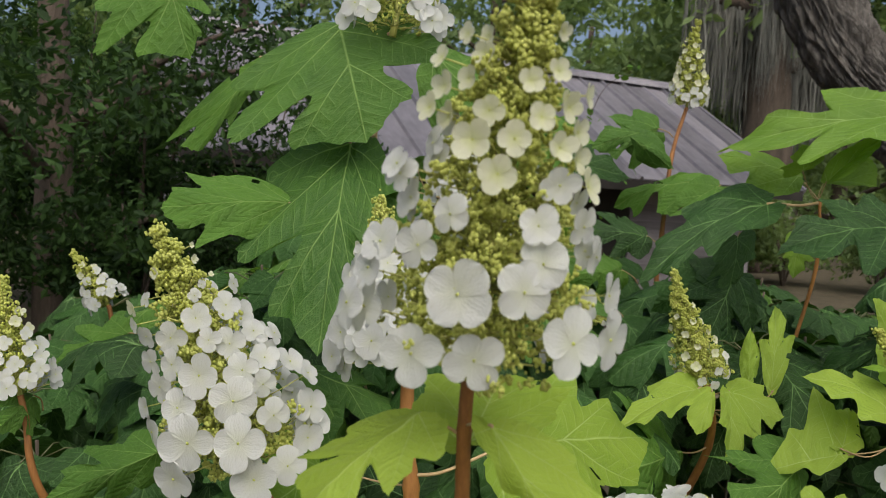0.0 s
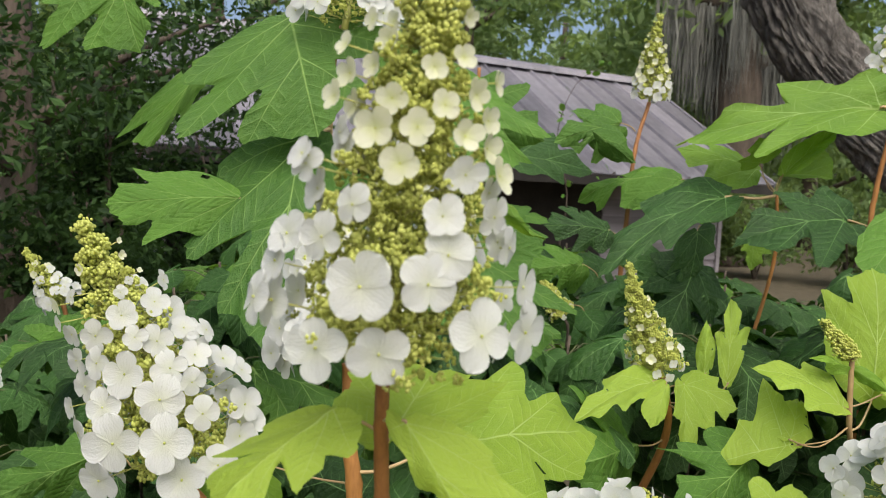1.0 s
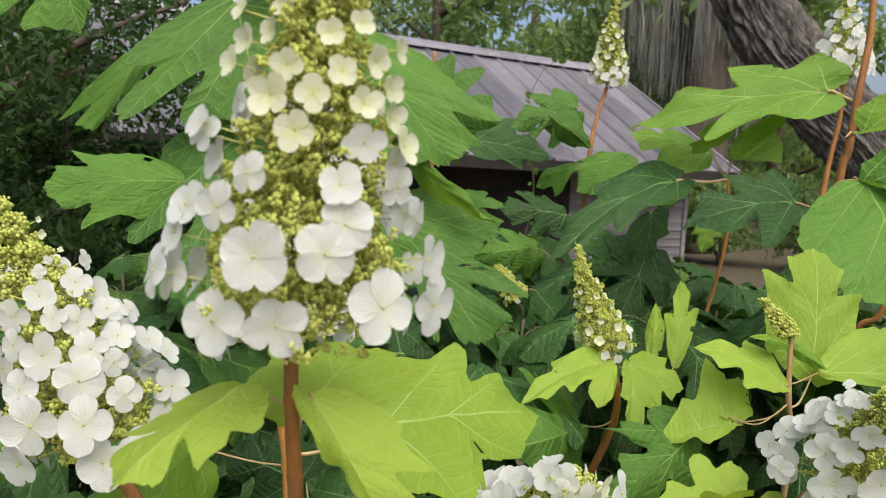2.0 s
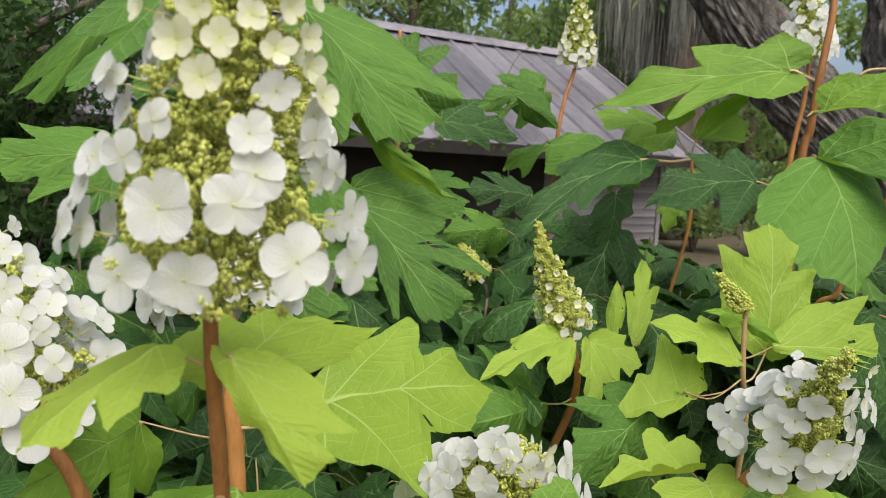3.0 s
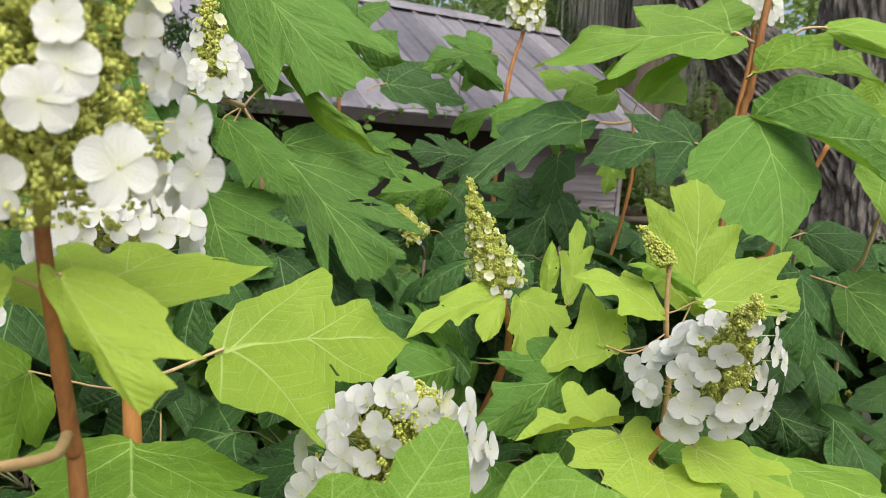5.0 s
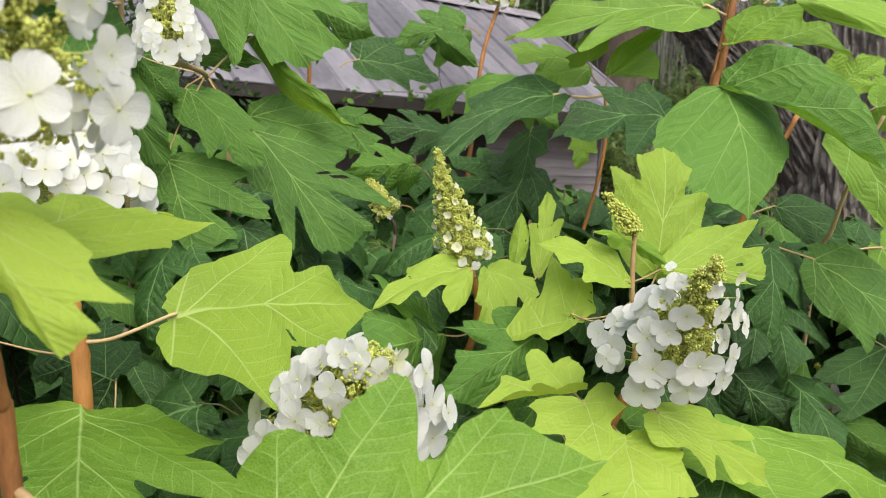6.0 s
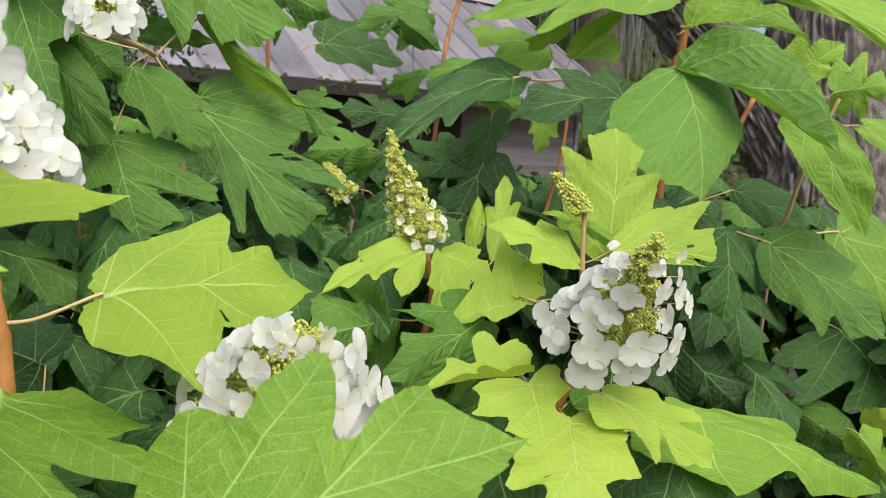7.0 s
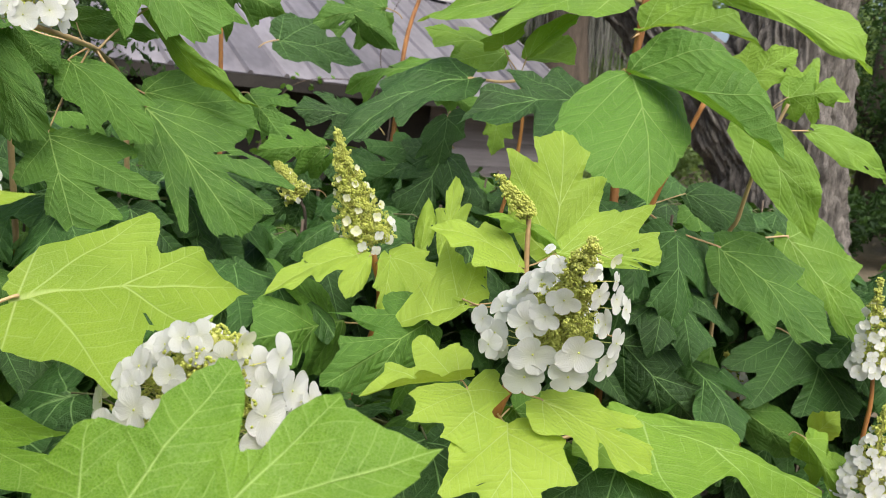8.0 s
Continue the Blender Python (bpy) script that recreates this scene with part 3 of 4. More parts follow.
def tree(x, y, height, radius, seed, mat, bark, leaf_size, count, label, crown_from=0.4, spread=0.35, lean=0.0):
    rng = random.Random(seed)
    root = new("tree")
    root.location = (x, y, 0)
    tagged(root, label, "tree", "woodland trees")
    top = Vector((lean, 0, height * 0.8))
    path = smooth_path([(0, 0, -0.1), (lean * 0.2 + rng.uniform(-0.1, 0.1), 0, height * 0.3), tuple(top)], 8)
    pieces = [tube(path, [radius * (1.25 - 0.95 * i / (len(path) - 1)) for i in range(len(path))], 10, 0.15, seed)]
    clumps = []
    for k in range(9):
        h = rng.uniform(crown_from, 0.95)
        a = rng.uniform(0, 6.28)
        start = path[min(len(path) - 1, int(h * 0.9 * len(path)))]
        ln = height * spread * rng.uniform(0.5, 1.0)
        end = start + Vector((math.cos(a) * ln, math.sin(a) * ln, ln * rng.uniform(0.1, 0.7)))
        pieces.append(tube(smooth_path([tuple(start), tuple(start.lerp(end, 0.5) + Vector((0, 0, ln * 0.08))), tuple(end)], 4), [radius * 0.35 * (1 - 0.09 * i) for i in range(9)], 6))
        for _ in range(4):
            q = start.lerp(end, rng.uniform(0.5, 1.1))
            clumps.append((q.x + rng.gauss(0, ln * 0.25), q.y + rng.gauss(0, ln * 0.25), q.z + rng.gauss(0, ln * 0.25), height * rng.uniform(0.06, 0.13)))
    part("trunk", mesh("trunk", *merge(pieces), bark), root)
    tagged(part("crown", leaf_cloud(clumps, count, leaf_size, seed, mat), root), kind="stuff")
    return root


def oak():
    """The big rough-barked oak: trunk that forks into a leaning limb and an upright stem."""
    root = new("oak_tree")
    base = Vector((4.62, 5.95, 0))
    root.location = base
    tagged(root, "large forked oak with deeply furrowed grey bark", "tree")

    def limb(points, radii, sides, seed):
        path = smooth_path(points, 60)
        n = len(path)
        verts, faces = [], []
        for i, p in enumerate(path):
            d = (path[min(i + 1, n - 1)] - path[max(i - 1, 0)]).normalized()
            s = Vector((1, 0, 0))
            s = (s - d * s.dot(d)).normalized()
            u = d.cross(s)
            t = i / (n - 1) * (len(radii) - 1)
            r0 = radii[int(t)] + (radii[min(len(radii) - 1, int(t) + 1)] - radii[int(t)]) * (t % 1)
            for k in range(sides):
                a = 2 * math.pi * k / sides
                q = Vector((math.cos(a) * 11, math.sin(a) * 11, p.z * 3.2 + seed))
                ridge = abs(noise.noise(q)) + 0.6 * abs(noise.noise(q * 2.3))
                r = r0 * (1 + 0.05 * noise.noise(q * 0.2)) + 0.115 * ridge - 0.04
                verts.append(p + (s * math.cos(a) + u * math.sin(a)) * r)
        for i in range(n - 1):
            for k in range(sides):
                k2 = (k + 1) % sides
                faces.append((i * sides + k, i * sides + k2, (i + 1) * sides + k2, (i + 1) * sides + k))
        return verts, faces

    part("trunk", mesh("trunk", *limb(((0, 0, -0.2), (-0.05, 0, 0.8), (-0.12, 0, 1.7), (-0.1, 0.1, 3.2), (0.1, 0.2, 6.0)), (0.62, 0.50, 0.46, 0.42, 0.36), 280, 0), BARK), root)
    part("limb", mesh("limb", *limb(((-0.1, 0.1, 0.9), (-0.62, 0.15, 1.55), (-1.15, 0.35, 2.15), (-1.7, 0.5, 2.95), (-2.3, 0.8, 4.6)), (0.34, 0.30, 0.27, 0.25, 0.20), 190, 7), BARK), root)
    clumps = []
    rng = random.Random(8)
    for _ in range(34):
        clumps.append((rng.uniform(-5.0, 4.0), rng.uniform(-2.5, 4), rng.uniform(5.2, 8.0), rng.uniform(0.7, 1.3)))
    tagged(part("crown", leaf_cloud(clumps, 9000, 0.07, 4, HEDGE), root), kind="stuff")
    return root


oak()


def mossy_tree():
    """A dark trunk far back, hung with grey moss."""
    root = new("mossy_tree")
    root.location = (5.7, 14.5, 0)
    tagged(root, "tall tree draped with long grey spanish moss", "tree")
    rng = random.Random(12)
    path = smooth_path([(0, 0, -0.1), (0.1, 0, 2.5), (0.0, 0, 5.0), (0.2, 0, 9.0)], 10)
    pieces = [tube(path, [0.55 - 0.012 * i for i in range(len(path))], 18, 0.25, 3.0)]
    ends = []
    for k in range(12):
        a = k * 0.9
        s = path[14 + k]
        e = s + Vector((math.cos(a) * rng.uniform(0.8, 1.8), math.sin(a) * 0.9, rng.uniform(0.0, 0.6)))
        pieces.append(tube([s, s.lerp(e, 0.5) + Vector((0, 0, 0.15)), e], [0.16, 0.11, 0.06], 7))
        ends.append((s, e))
    part("trunk", mesh("trunk", *merge(pieces), BARK_BROWN), root)
    v, f = [], []
    for _ in range(3600):
        s, e = rng.choice(ends)
        p = s.lerp(e, rng.uniform(0.05, 1.1)) + Vector((rng.gauss(0, 0.12), rng.gauss(0, 0.12), 0))
        ln, w, a = rng.uniform(0.5, 1.9), rng.uniform(0.006, 0.018), rng.uniform(0, 3.14)
        o = len(v)
        for i in range(5):
            t = i / 4
            c = p + Vector((rng.gauss(0, 0.02), rng.gauss(0, 0.02), -ln * t))
            u = Vector((math.cos(a + t), math.sin(a + t), 0)) * w * (1.2 - t)
            v += [c - u, c + u]
        f += [(o + 2 * i, o + 2 * i + 1, o + 2 * i + 3, o + 2 * i + 2) for i in range(4)]
    tagged(part("moss", mesh("moss", v, f, MOSS, False), root, "grey hanging moss strands"), kind="stuff")
    clumps = [(rng.uniform(-2.5, 2.5), rng.uniform(-1.5, 1.5), rng.uniform(4.6, 8), rng.uniform(0.5, 1.0)) for _ in range(20)]
    tagged(part("crown", leaf_cloud(clumps, 5000, 0.10, 6, HEDGE), root), kind="stuff")


mossy_tree()

TREE_RNG = random.Random(21)
for i in range(15):
    ang = radians(-46 + 8.2 * i + TREE_RNG.uniform(-2, 2))
    dist = TREE_RNG.uniform(20, 30)
    tree(math.sin(ang) * dist, math.cos(ang) * dist, TREE_RNG.uniform(8, 13), TREE_RNG.uniform(0.14, 0.3), 100 + i, WOODS, BARK_BROWN, 0.15, 9000,
         "woodland tree with light green leaves behind the shed", 0.12, 0.4)
wood = [(math.sin(a) * d, math.cos(a) * d, TREE_RNG.uniform(0.5, 6.5), TREE_RNG.uniform(0.9, 2.0)) for a, d in ((radians(TREE_RNG.uniform(-48, 62)), TREE_RNG.uniform(26, 34)) for _ in range(150))]
tagged(new("far_woods", leaf_cloud(wood, 42000, 0.22, 77, WOODS)), "hazy green woods in the distance", "woods", kind="stuff")
# trees and shrubs that close the garden beside the shed, darkened by HEDGE's painted shade
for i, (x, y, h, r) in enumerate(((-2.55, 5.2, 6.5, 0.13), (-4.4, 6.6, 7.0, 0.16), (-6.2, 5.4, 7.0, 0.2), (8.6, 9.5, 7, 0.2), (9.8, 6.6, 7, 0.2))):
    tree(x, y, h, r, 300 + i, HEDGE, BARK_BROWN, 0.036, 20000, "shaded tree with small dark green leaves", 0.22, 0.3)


def shrub(x, y, radius, height, seed, count, mat, label, leaf_size=0.036):
    rng = random.Random(seed)
    root = new("shrub")
    root.location = (x, y, 0)
    tagged(root, label, "shrub", "background shrubs")
    pieces, clumps = [], []
    for k in range(9):
        a, rr = rng.uniform(0, 6.28), rng.uniform(0.2, 0.85) * radius
        e = Vector((math.cos(a) * rr, math.sin(a) * rr, height * rng.uniform(0.5, 0.95)))
        pieces.append(tube(smooth_path([(0, 0, -0.05), (e.x * 0.3, e.y * 0.3, e.z * 0.55), tuple(e)], 4), [0.022 * (1 - 0.09 * i) for i in range(9)], 6))
        for _ in range(5):
            t = rng.uniform(0.3, 1.0)
            clumps.append((e.x * t + rng.gauss(0, radius * 0.2), e.y * t + rng.gauss(0, radius * 0.2), e.z * t, radius * rng.uniform(0.12, 0.3)))
    part("branch", mesh("branch", *merge(pieces), BARK_BROWN), root)
    tagged(part("foliage", leaf_cloud(clumps, count, leaf_size, seed, mat), root), kind="stuff")


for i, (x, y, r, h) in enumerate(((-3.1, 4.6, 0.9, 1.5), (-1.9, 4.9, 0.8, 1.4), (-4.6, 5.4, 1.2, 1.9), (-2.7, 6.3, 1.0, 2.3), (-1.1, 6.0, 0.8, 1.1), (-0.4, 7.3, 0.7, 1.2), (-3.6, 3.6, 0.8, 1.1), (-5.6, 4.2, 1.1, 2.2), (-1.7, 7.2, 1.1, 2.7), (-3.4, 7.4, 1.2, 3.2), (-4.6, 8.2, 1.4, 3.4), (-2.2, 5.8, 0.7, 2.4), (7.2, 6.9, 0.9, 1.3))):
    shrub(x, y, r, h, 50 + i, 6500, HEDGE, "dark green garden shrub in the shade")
for i, (x, y, r, h) in enumerate(((6.4, 11.5, 1.1, 1.6), (7.9, 10.2, 1.2, 2.0), (5.35, 12.3, 1.0, 1.7), (4.9, 12.9, 0.9, 1.4), (6.3, 7.6, 0.8, 1.0), (7.6, 7.6, 1.0, 2.4), (8.3, 5.6, 1.0, 1.9))):
    shrub(x, y, r, h, 80 + i, 2600, WOODS if i < 4 else HEDGE, "green shrub beside the shed and the oak", 0.06)


def vine(points, seed, count):
    """A thin woody shoot with small round leaves, climbing at the eave of the shed."""
    rng = random.Random(seed)
    root = new("vine")
    root.location = points[0]
    tagged(root, "thin climbing vine with small round leaves at the shed roof", "vine", "vines")
    o = Vector(points[0])
    path = [p - o for p in smooth_path(points, 8)]
    part("stem", mesh("stem", *tube(path, [0.008 * (1.2 - i / len(path)) for i in range(len(path))], 5), BARK_BROWN), root)
    me = disc_leaf()
    for _ in range(count):
        p = rng.choice(path) + Vector((rng.gauss(0, 0.05), rng.gauss(0, 0.05), rng.gauss(0, 0.05)))
        s = rng.uniform(0.05, 0.09)
        part("leaf", me, root, "", Matrix.Translation(p) @ Euler((rng.uniform(-1.2, 1.2), rng.uniform(-1.2, 1.2), rng.uniform(0, 6))).to_matrix().to_4x4() @ Matrix.Scale(s, 4))


def disc_leaf():
    n = 12
    v = [(0, 0, 0.06)] + [(math.cos(2 * math.pi * k / n) * (0.45 + 0.05 * (k == 3)), math.sin(2 * math.pi * k / n) * 0.55, 0) for k in range(n)]
    return mesh("vine_leaf", v, [(0, 1 + k, 1 + (k + 1) % n) for k in range(n)], VINE)


# ---- the hydrangea ----
main = hydrangea_cane(((0.030, 0.660, 0.000), (0.030, 0.650, 0.600), (0.024, 0.618, 1.080), (0.023, 0.607, 1.145), (0.023, 0.588, 1.205), (0.022, 0.572, 1.266), (0.023, 0.560, 1.308)), 0.0050, "hydrangea cane with a tall white flower cone and lime leaves")
SKIRT = ((0.334, -47, 0.0316, 0.0667), (0.307, -78, 0.0326, 0.0763), (0.245, -78, 0.0349, 0.0818), (0.266, -16, 0.0456, 0.0732), (0.288, 16, 0.0409, 0.0713), (0.344, 26, 0.0368, 0.0665), (0.338, 85, 0.0315, 0.0714), (0.257, 84, 0.0345, 0.0850), (0.184, 46, 0.0480, 0.0799), (0.134, -3, 0.0390, 0.0698), (0.115, -36, 0.0433, 0.0727), (0.157, -78, 0.0382, 0.0814), (0.158, 83, 0.0418, 0.0919), (0.163, -77, 0.0380, 0.0932))
WAIST = ((0.561, -33, 0.0274, 0.0464), (0.577, -0, 0.0229, 0.0451), (0.599, 88, 0.0218, 0.0440), (0.570, 40, 0.0235, 0.0456), (0.505, -8, 0.0277, 0.0520), (0.532, -81, 0.0243, 0.0501), (0.497, 39, 0.0285, 0.0524), (0.541, 88, 0.0240, 0.0460), (0.487, 87, 0.0260, 0.0571), (0.459, -79, 0.0280, 0.0691), (0.479, -79, 0.0263, 0.0721), (0.411, -32, 0.0288, 0.0603), (0.417, 22, 0.0286, 0.0600), (0.407, 72, 0.0289, 0.0596), (0.409, -80, 0.0289, 0.0596))
CROWN = ((0.710, -81, 0.0177, 0.0526), (0.733, -57, 0.0169, 0.0298), (0.677, -68, 0.0190, 0.0352), (0.654, -82, 0.0198, 0.0480), (0.605, -81, 0.0216, 0.0559), (0.590, -82, 0.0224, 0.0424), (0.623, -26, 0.0210, 0.0406), (0.626, 21, 0.0208, 0.0403), (0.651, 61, 0.0199, 0.0377), (0.678, 88, 0.0189, 0.0452), (0.693, 8, 0.0184, 0.0337), (0.720, 44, 0.0174, 0.0311), (0.767, -83, 0.0156, 0.0378), (0.800, 69, 0.0144, 0.0232))
panicle(main, (0.023, 0.560, 1.308), (0.059, 0.515, 1.611), 0.083, 2, 58, 0.0014, 0, 84, SKIRT + WAIST + CROWN, 0.55, 0.036, 19, "tall cone of white florets with yellow-green buds", 0.0, 0.85, 80, 0.75, (0.48, 0.84), 0.6)
lobed_leaf(main, (-0.009, 0.563, 1.280), (-0.087, 0.518, 1.224), (-0.026, 0.513, 1.234), (-0.102, 0.593, 1.228), LIME, DEEP, 0.05)
lobed_leaf(main, (0.039, 0.540, 1.281), (0.090, 0.520, 1.199), (0.121, 0.550, 1.226), (0.046, 0.540, 1.236), LIME, WIDE, 0.10)
lobed_leaf(main, (0.026, 0.600, 1.245), (0.067, 0.780, 1.259), (0.137, 0.805, 1.229), (-0.012, 0.700, 1.268), LIME, WIDE, 0.05)
lobed_leaf(main, (0.009, 0.460, 1.190), (-0.043, 0.430, 1.168), (-0.005, 0.440, 1.146), (-0.053, 0.480, 1.175), FRESH, WIDE, 0.05, (0.021, 0.607, 1.155))
left = hydrangea_cane(((-0.05, 1.15, 0), (-0.1, 0.95, 0.7), (-0.157, 0.830, 1.053), (-0.195, 0.820, 1.125)), 0.0065, "hydrangea cane with a dense white leaning flower cone")
panicle(left, (-0.191, 0.820, 1.131), (-0.295, 0.830, 1.384), 0.088, 4, 80, 0.0018, 0, 40, ((0.915, 106, 0.0076, 0.0252), (0.861, 106, 0.0101, 0.0227), (0.859, -40, 0.0123, 0.0206), (0.783, 106, 0.0076, 0.0332), (0.759, 61, 0.0099, 0.0312), (0.728, 37, 0.0158, 0.0337), (0.778, -67, 0.0186, 0.0362), (0.765, -66, 0.0215, 0.0508), (0.720, 106, 0.0224, 0.0515), (0.703, -66, 0.0184, 0.0552), (0.653, 81, 0.0312, 0.0407), (0.602, 108, 0.0320, 0.0469), (0.648, 24, 0.0313, 0.0411), (0.647, -68, 0.0278, 0.0481), (0.613, -16, 0.0335, 0.0443), (0.558, 28, 0.0251, 0.0485), (0.517, 48, 0.0351, 0.0520), (0.506, 107, 0.0289, 0.0560), (0.482, 106, 0.0290, 0.0725), (0.553, -68, 0.0296, 0.0534), (0.521, -21, 0.0328, 0.0517), (0.452, 6, 0.0460, 0.0568), (0.411, 46, 0.0360, 0.0601), (0.415, 81, 0.0343, 0.0599), (0.355, 106, 0.0389, 0.0774), (0.286, 106, 0.0293, 0.0910), (0.456, -47, 0.0362, 0.0570), (0.334, 57, 0.0303, 0.0665), (0.325, 26, 0.0505, 0.0670), (0.370, -23, 0.0389, 0.0637), (0.218, 51, 0.0370, 0.0745), (0.156, 107, 0.0456, 0.0810), (0.305, -67, 0.0368, 0.0764), (0.243, -19, 0.0559, 0.0730), (0.183, 18, 0.0556, 0.0768), (0.023, 49, 0.0421, 0.0690), (0.134, -42, 0.0473, 0.0806), (0.037, 19, 0.0526, 0.0712), (0.081, 72, 0.0338, 0.0797), (0.402, -67, 0.0276, 0.0736)), 0.76, 0.044, 17, "", 0.0, 0.74, 100)
leaf(left, (-0.667, 1.700, 1.095), (-0.790, 1.600, 1.039), (0.53, -0.80, 0.27), 0.60, GREEN, OAK, 0.08)
leaf(left, (-0.391, 1.100, 1.050), (-0.502, 1.000, 1.017), (0.54, -0.74, 0.40), 0.60, GREEN, OAK, 0.08)
leaf(left, (-0.619, 1.200, 1.097), (-0.616, 1.100, 1.075), (0.70, -0.13, 0.70), 0.70, GREEN, OAK, 0.08)
far_left = hydrangea_cane(((-0.5, 1.5, 0), (-0.5, 1.3, 0.7), (-0.589, 1.170, 0.948), (-0.611, 1.160, 1.074), (-0.618, 1.160, 1.108)), 0.0045, "hydrangea cane with a half-opened flower cone")
panicle(far_left, (-0.618, 1.160, 1.108), (-0.664, 1.200, 1.266), 0.058, 5, 42, 0.002, None, 12, (), 0.55, 0.030, 12)
distant = hydrangea_cane(((-0.8, 2.5, 0), (-0.8, 2.3, 0.7), (-0.855, 2.120, 0.959), (-0.881, 2.100, 1.085)), 0.006, "hydrangea cane in the shade with a small flower cone")
panicle(distant, (-0.881, 2.100, 1.085), (-0.980, 2.120, 1.213), 0.055, 6, 30, 0.0028, None, 9, (), 0.6, 0.034, 9)
rear = hydrangea_cane(((0.02, 1.2, 0), (-0.02, 1.05, 0.6), (-0.023, 0.975, 0.945), (-0.027, 0.972, 1.063), (-0.034, 0.972, 1.121), (-0.036, 0.980, 1.214)), 0.0085, "hydrangea cane with a white flower cone and broad leaves")
panicle(rear, (-0.036, 0.980, 1.216), (-0.073, 1.050, 1.421), 0.092, 7, 95, 0.0018, None, 16, (), 0.8, 0.046, 14, "", 1.0, 0.75)
lobed_leaf(rear, (0.071, 0.980, 1.108), (0.313, 1.140, 1.076), (0.184, 1.160, 1.166), (0.198, 0.850, 1.032), LIME, TAPER, 0.05)
lobed_leaf(rear, (-0.021, 0.950, 1.006), (0.038, 0.710, 0.943), (0.169, 0.810, 0.946), (-0.128, 0.830, 0.949), FRESH, DEEP, 0.05)
leaf(rear, (-0.143, 1.000, 1.076), (-0.216, 0.850, 1.057), (0.77, -0.43, 0.48), 1.00, FRESH, OAK, 0.08)
leaf(rear, (-0.020, 1.100, 0.988), (-0.157, 1.200, 1.006), (-0.44, -0.71, 0.54), 0.80, DARK, OAK, 0.08)
upper = hydrangea_cane(((0.037, 1.950, 0.000), (0.037, 1.950, 1.138), (0.022, 1.980, 1.348), (0.003, 1.860, 1.406), (0.047, 1.420, 1.405), (0.028, 1.260, 1.411)), 0.0042, "hydrangea cane with a small flower cone among large leaves", PETIOLE)
panicle(upper, (0.028, 1.260, 1.411), (0.012, 1.270, 1.567), 0.050, 8, 34, 0.0018, 20, 16, (), 0.7, 0.037, 12)
lobed_leaf(upper, (-0.065, 1.950, 1.479), (0.113, 1.950, 1.455), (0.039, 1.950, 1.428), (0.032, 1.950, 1.502), GREEN, WIDE, 0.06)
lobed_leaf(upper, (-0.198, 1.620, 1.493), (-0.036, 1.560, 1.244), (-0.050, 1.600, 1.347), (-0.147, 1.600, 1.282), GREEN, SPEAR, 0.06)
lobed_leaf(upper, (-0.012, 1.640, 1.383), (0.136, 1.580, 1.241), (0.136, 1.640, 1.309), (0.038, 1.580, 1.251), GREEN, WIDE, 0.06)
lobed_leaf(upper, (0.101, 1.740, 1.312), (0.294, 1.640, 1.068), (0.389, 1.720, 1.150), (0.192, 1.620, 1.072), GREEN, DEEP, 0.05)
lobed_leaf(upper, (-0.044, 1.620, 1.253), (0.023, 1.520, 1.075), (0.150, 1.570, 1.144), (-0.080, 1.570, 1.158), GREEN, DEEP, 0.05)
lobed_leaf(upper, (-0.037, 1.850, 1.736), (0.217, 1.750, 1.444), (0.336, 1.830, 1.530), (0.066, 1.750, 1.423), GREEN, WIDE, 0.06)
lobed_leaf(upper, (0.104, 1.800, 1.501), (0.322, 1.720, 1.320), (0.238, 1.740, 1.420), (0.177, 1.830, 1.409), FRESH, SPEAR, 0.10)
leaf(upper, (-0.093, 1.600, 1.437), (-0.020, 1.600, 1.355), (0.12, -0.99, 0.11), 0.80, GREEN, PLAIN, 0.08)
lobed_leaf(upper, (0.090, 1.800, 1.334), (0.326, 1.780, 1.274), (0.225, 1.840, 1.373), (0.210, 1.770, 1.269), GREEN, SPEAR, 0.06)
top = hydrangea_cane(((-0.168, 1.900, 0.000), (-0.163, 1.850, 0.900), (-0.151, 1.750, 1.590), (-0.115, 1.600, 1.733)), 0.005, "hydrangea cane with large drooping leaves below a flower cone", PETIOLE)
panicle(top, (-0.108, 1.580, 1.724), (-0.089, 1.600, 1.993), 0.105, 9, 46, 0.0026, 10, 10, (), 0.8, 0.056, 10)
lobed_leaf(top, (-0.614, 1.750, 1.897), (-0.538, 1.690, 1.687), (-0.506, 1.730, 1.778), (-0.733, 1.700, 1.682), GREEN, DEEP, 0.06)
lobed_leaf(top, (-0.218, 1.620, 1.753), (-0.145, 1.500, 1.514), (-0.005, 1.600, 1.680), (-0.398, 1.520, 1.493), GREEN, DEEP, 0.07)
lobed_leaf(top, (-0.407, 1.800, 1.707), (-0.533, 1.740, 1.490), (-0.470, 1.780, 1.550), (-0.609, 1.780, 1.510), GREEN, WIDE, 0.06)
lobed_leaf(top, (-0.278, 1.500, 1.396), (-0.496, 1.400, 1.380), (-0.476, 1.480, 1.439), (-0.434, 1.400, 1.307), GREEN, WIDE, 0.06)
lobed_leaf(top, (-0.186, 1.600, 1.522), (-0.195, 1.280, 1.153), (-0.080, 1.440, 1.260), (-0.364, 1.440, 1.272), GREEN, DEEP, 0.05)
slim = hydrangea_cane(((0.205, 2.450, 0.000), (0.211, 2.420, 1.084), (0.212, 2.400, 1.354), (0.211, 2.400, 1.596), (0.212, 2.400, 1.772)), 0.005, "slim hydrangea cane with spreading leaves")
leaf(slim, (0.172, 2.200, 1.646), (0.372, 2.150, 1.551), (-0.24, -0.97, -0.00), 1.00, GREEN, OAK, 0.08)
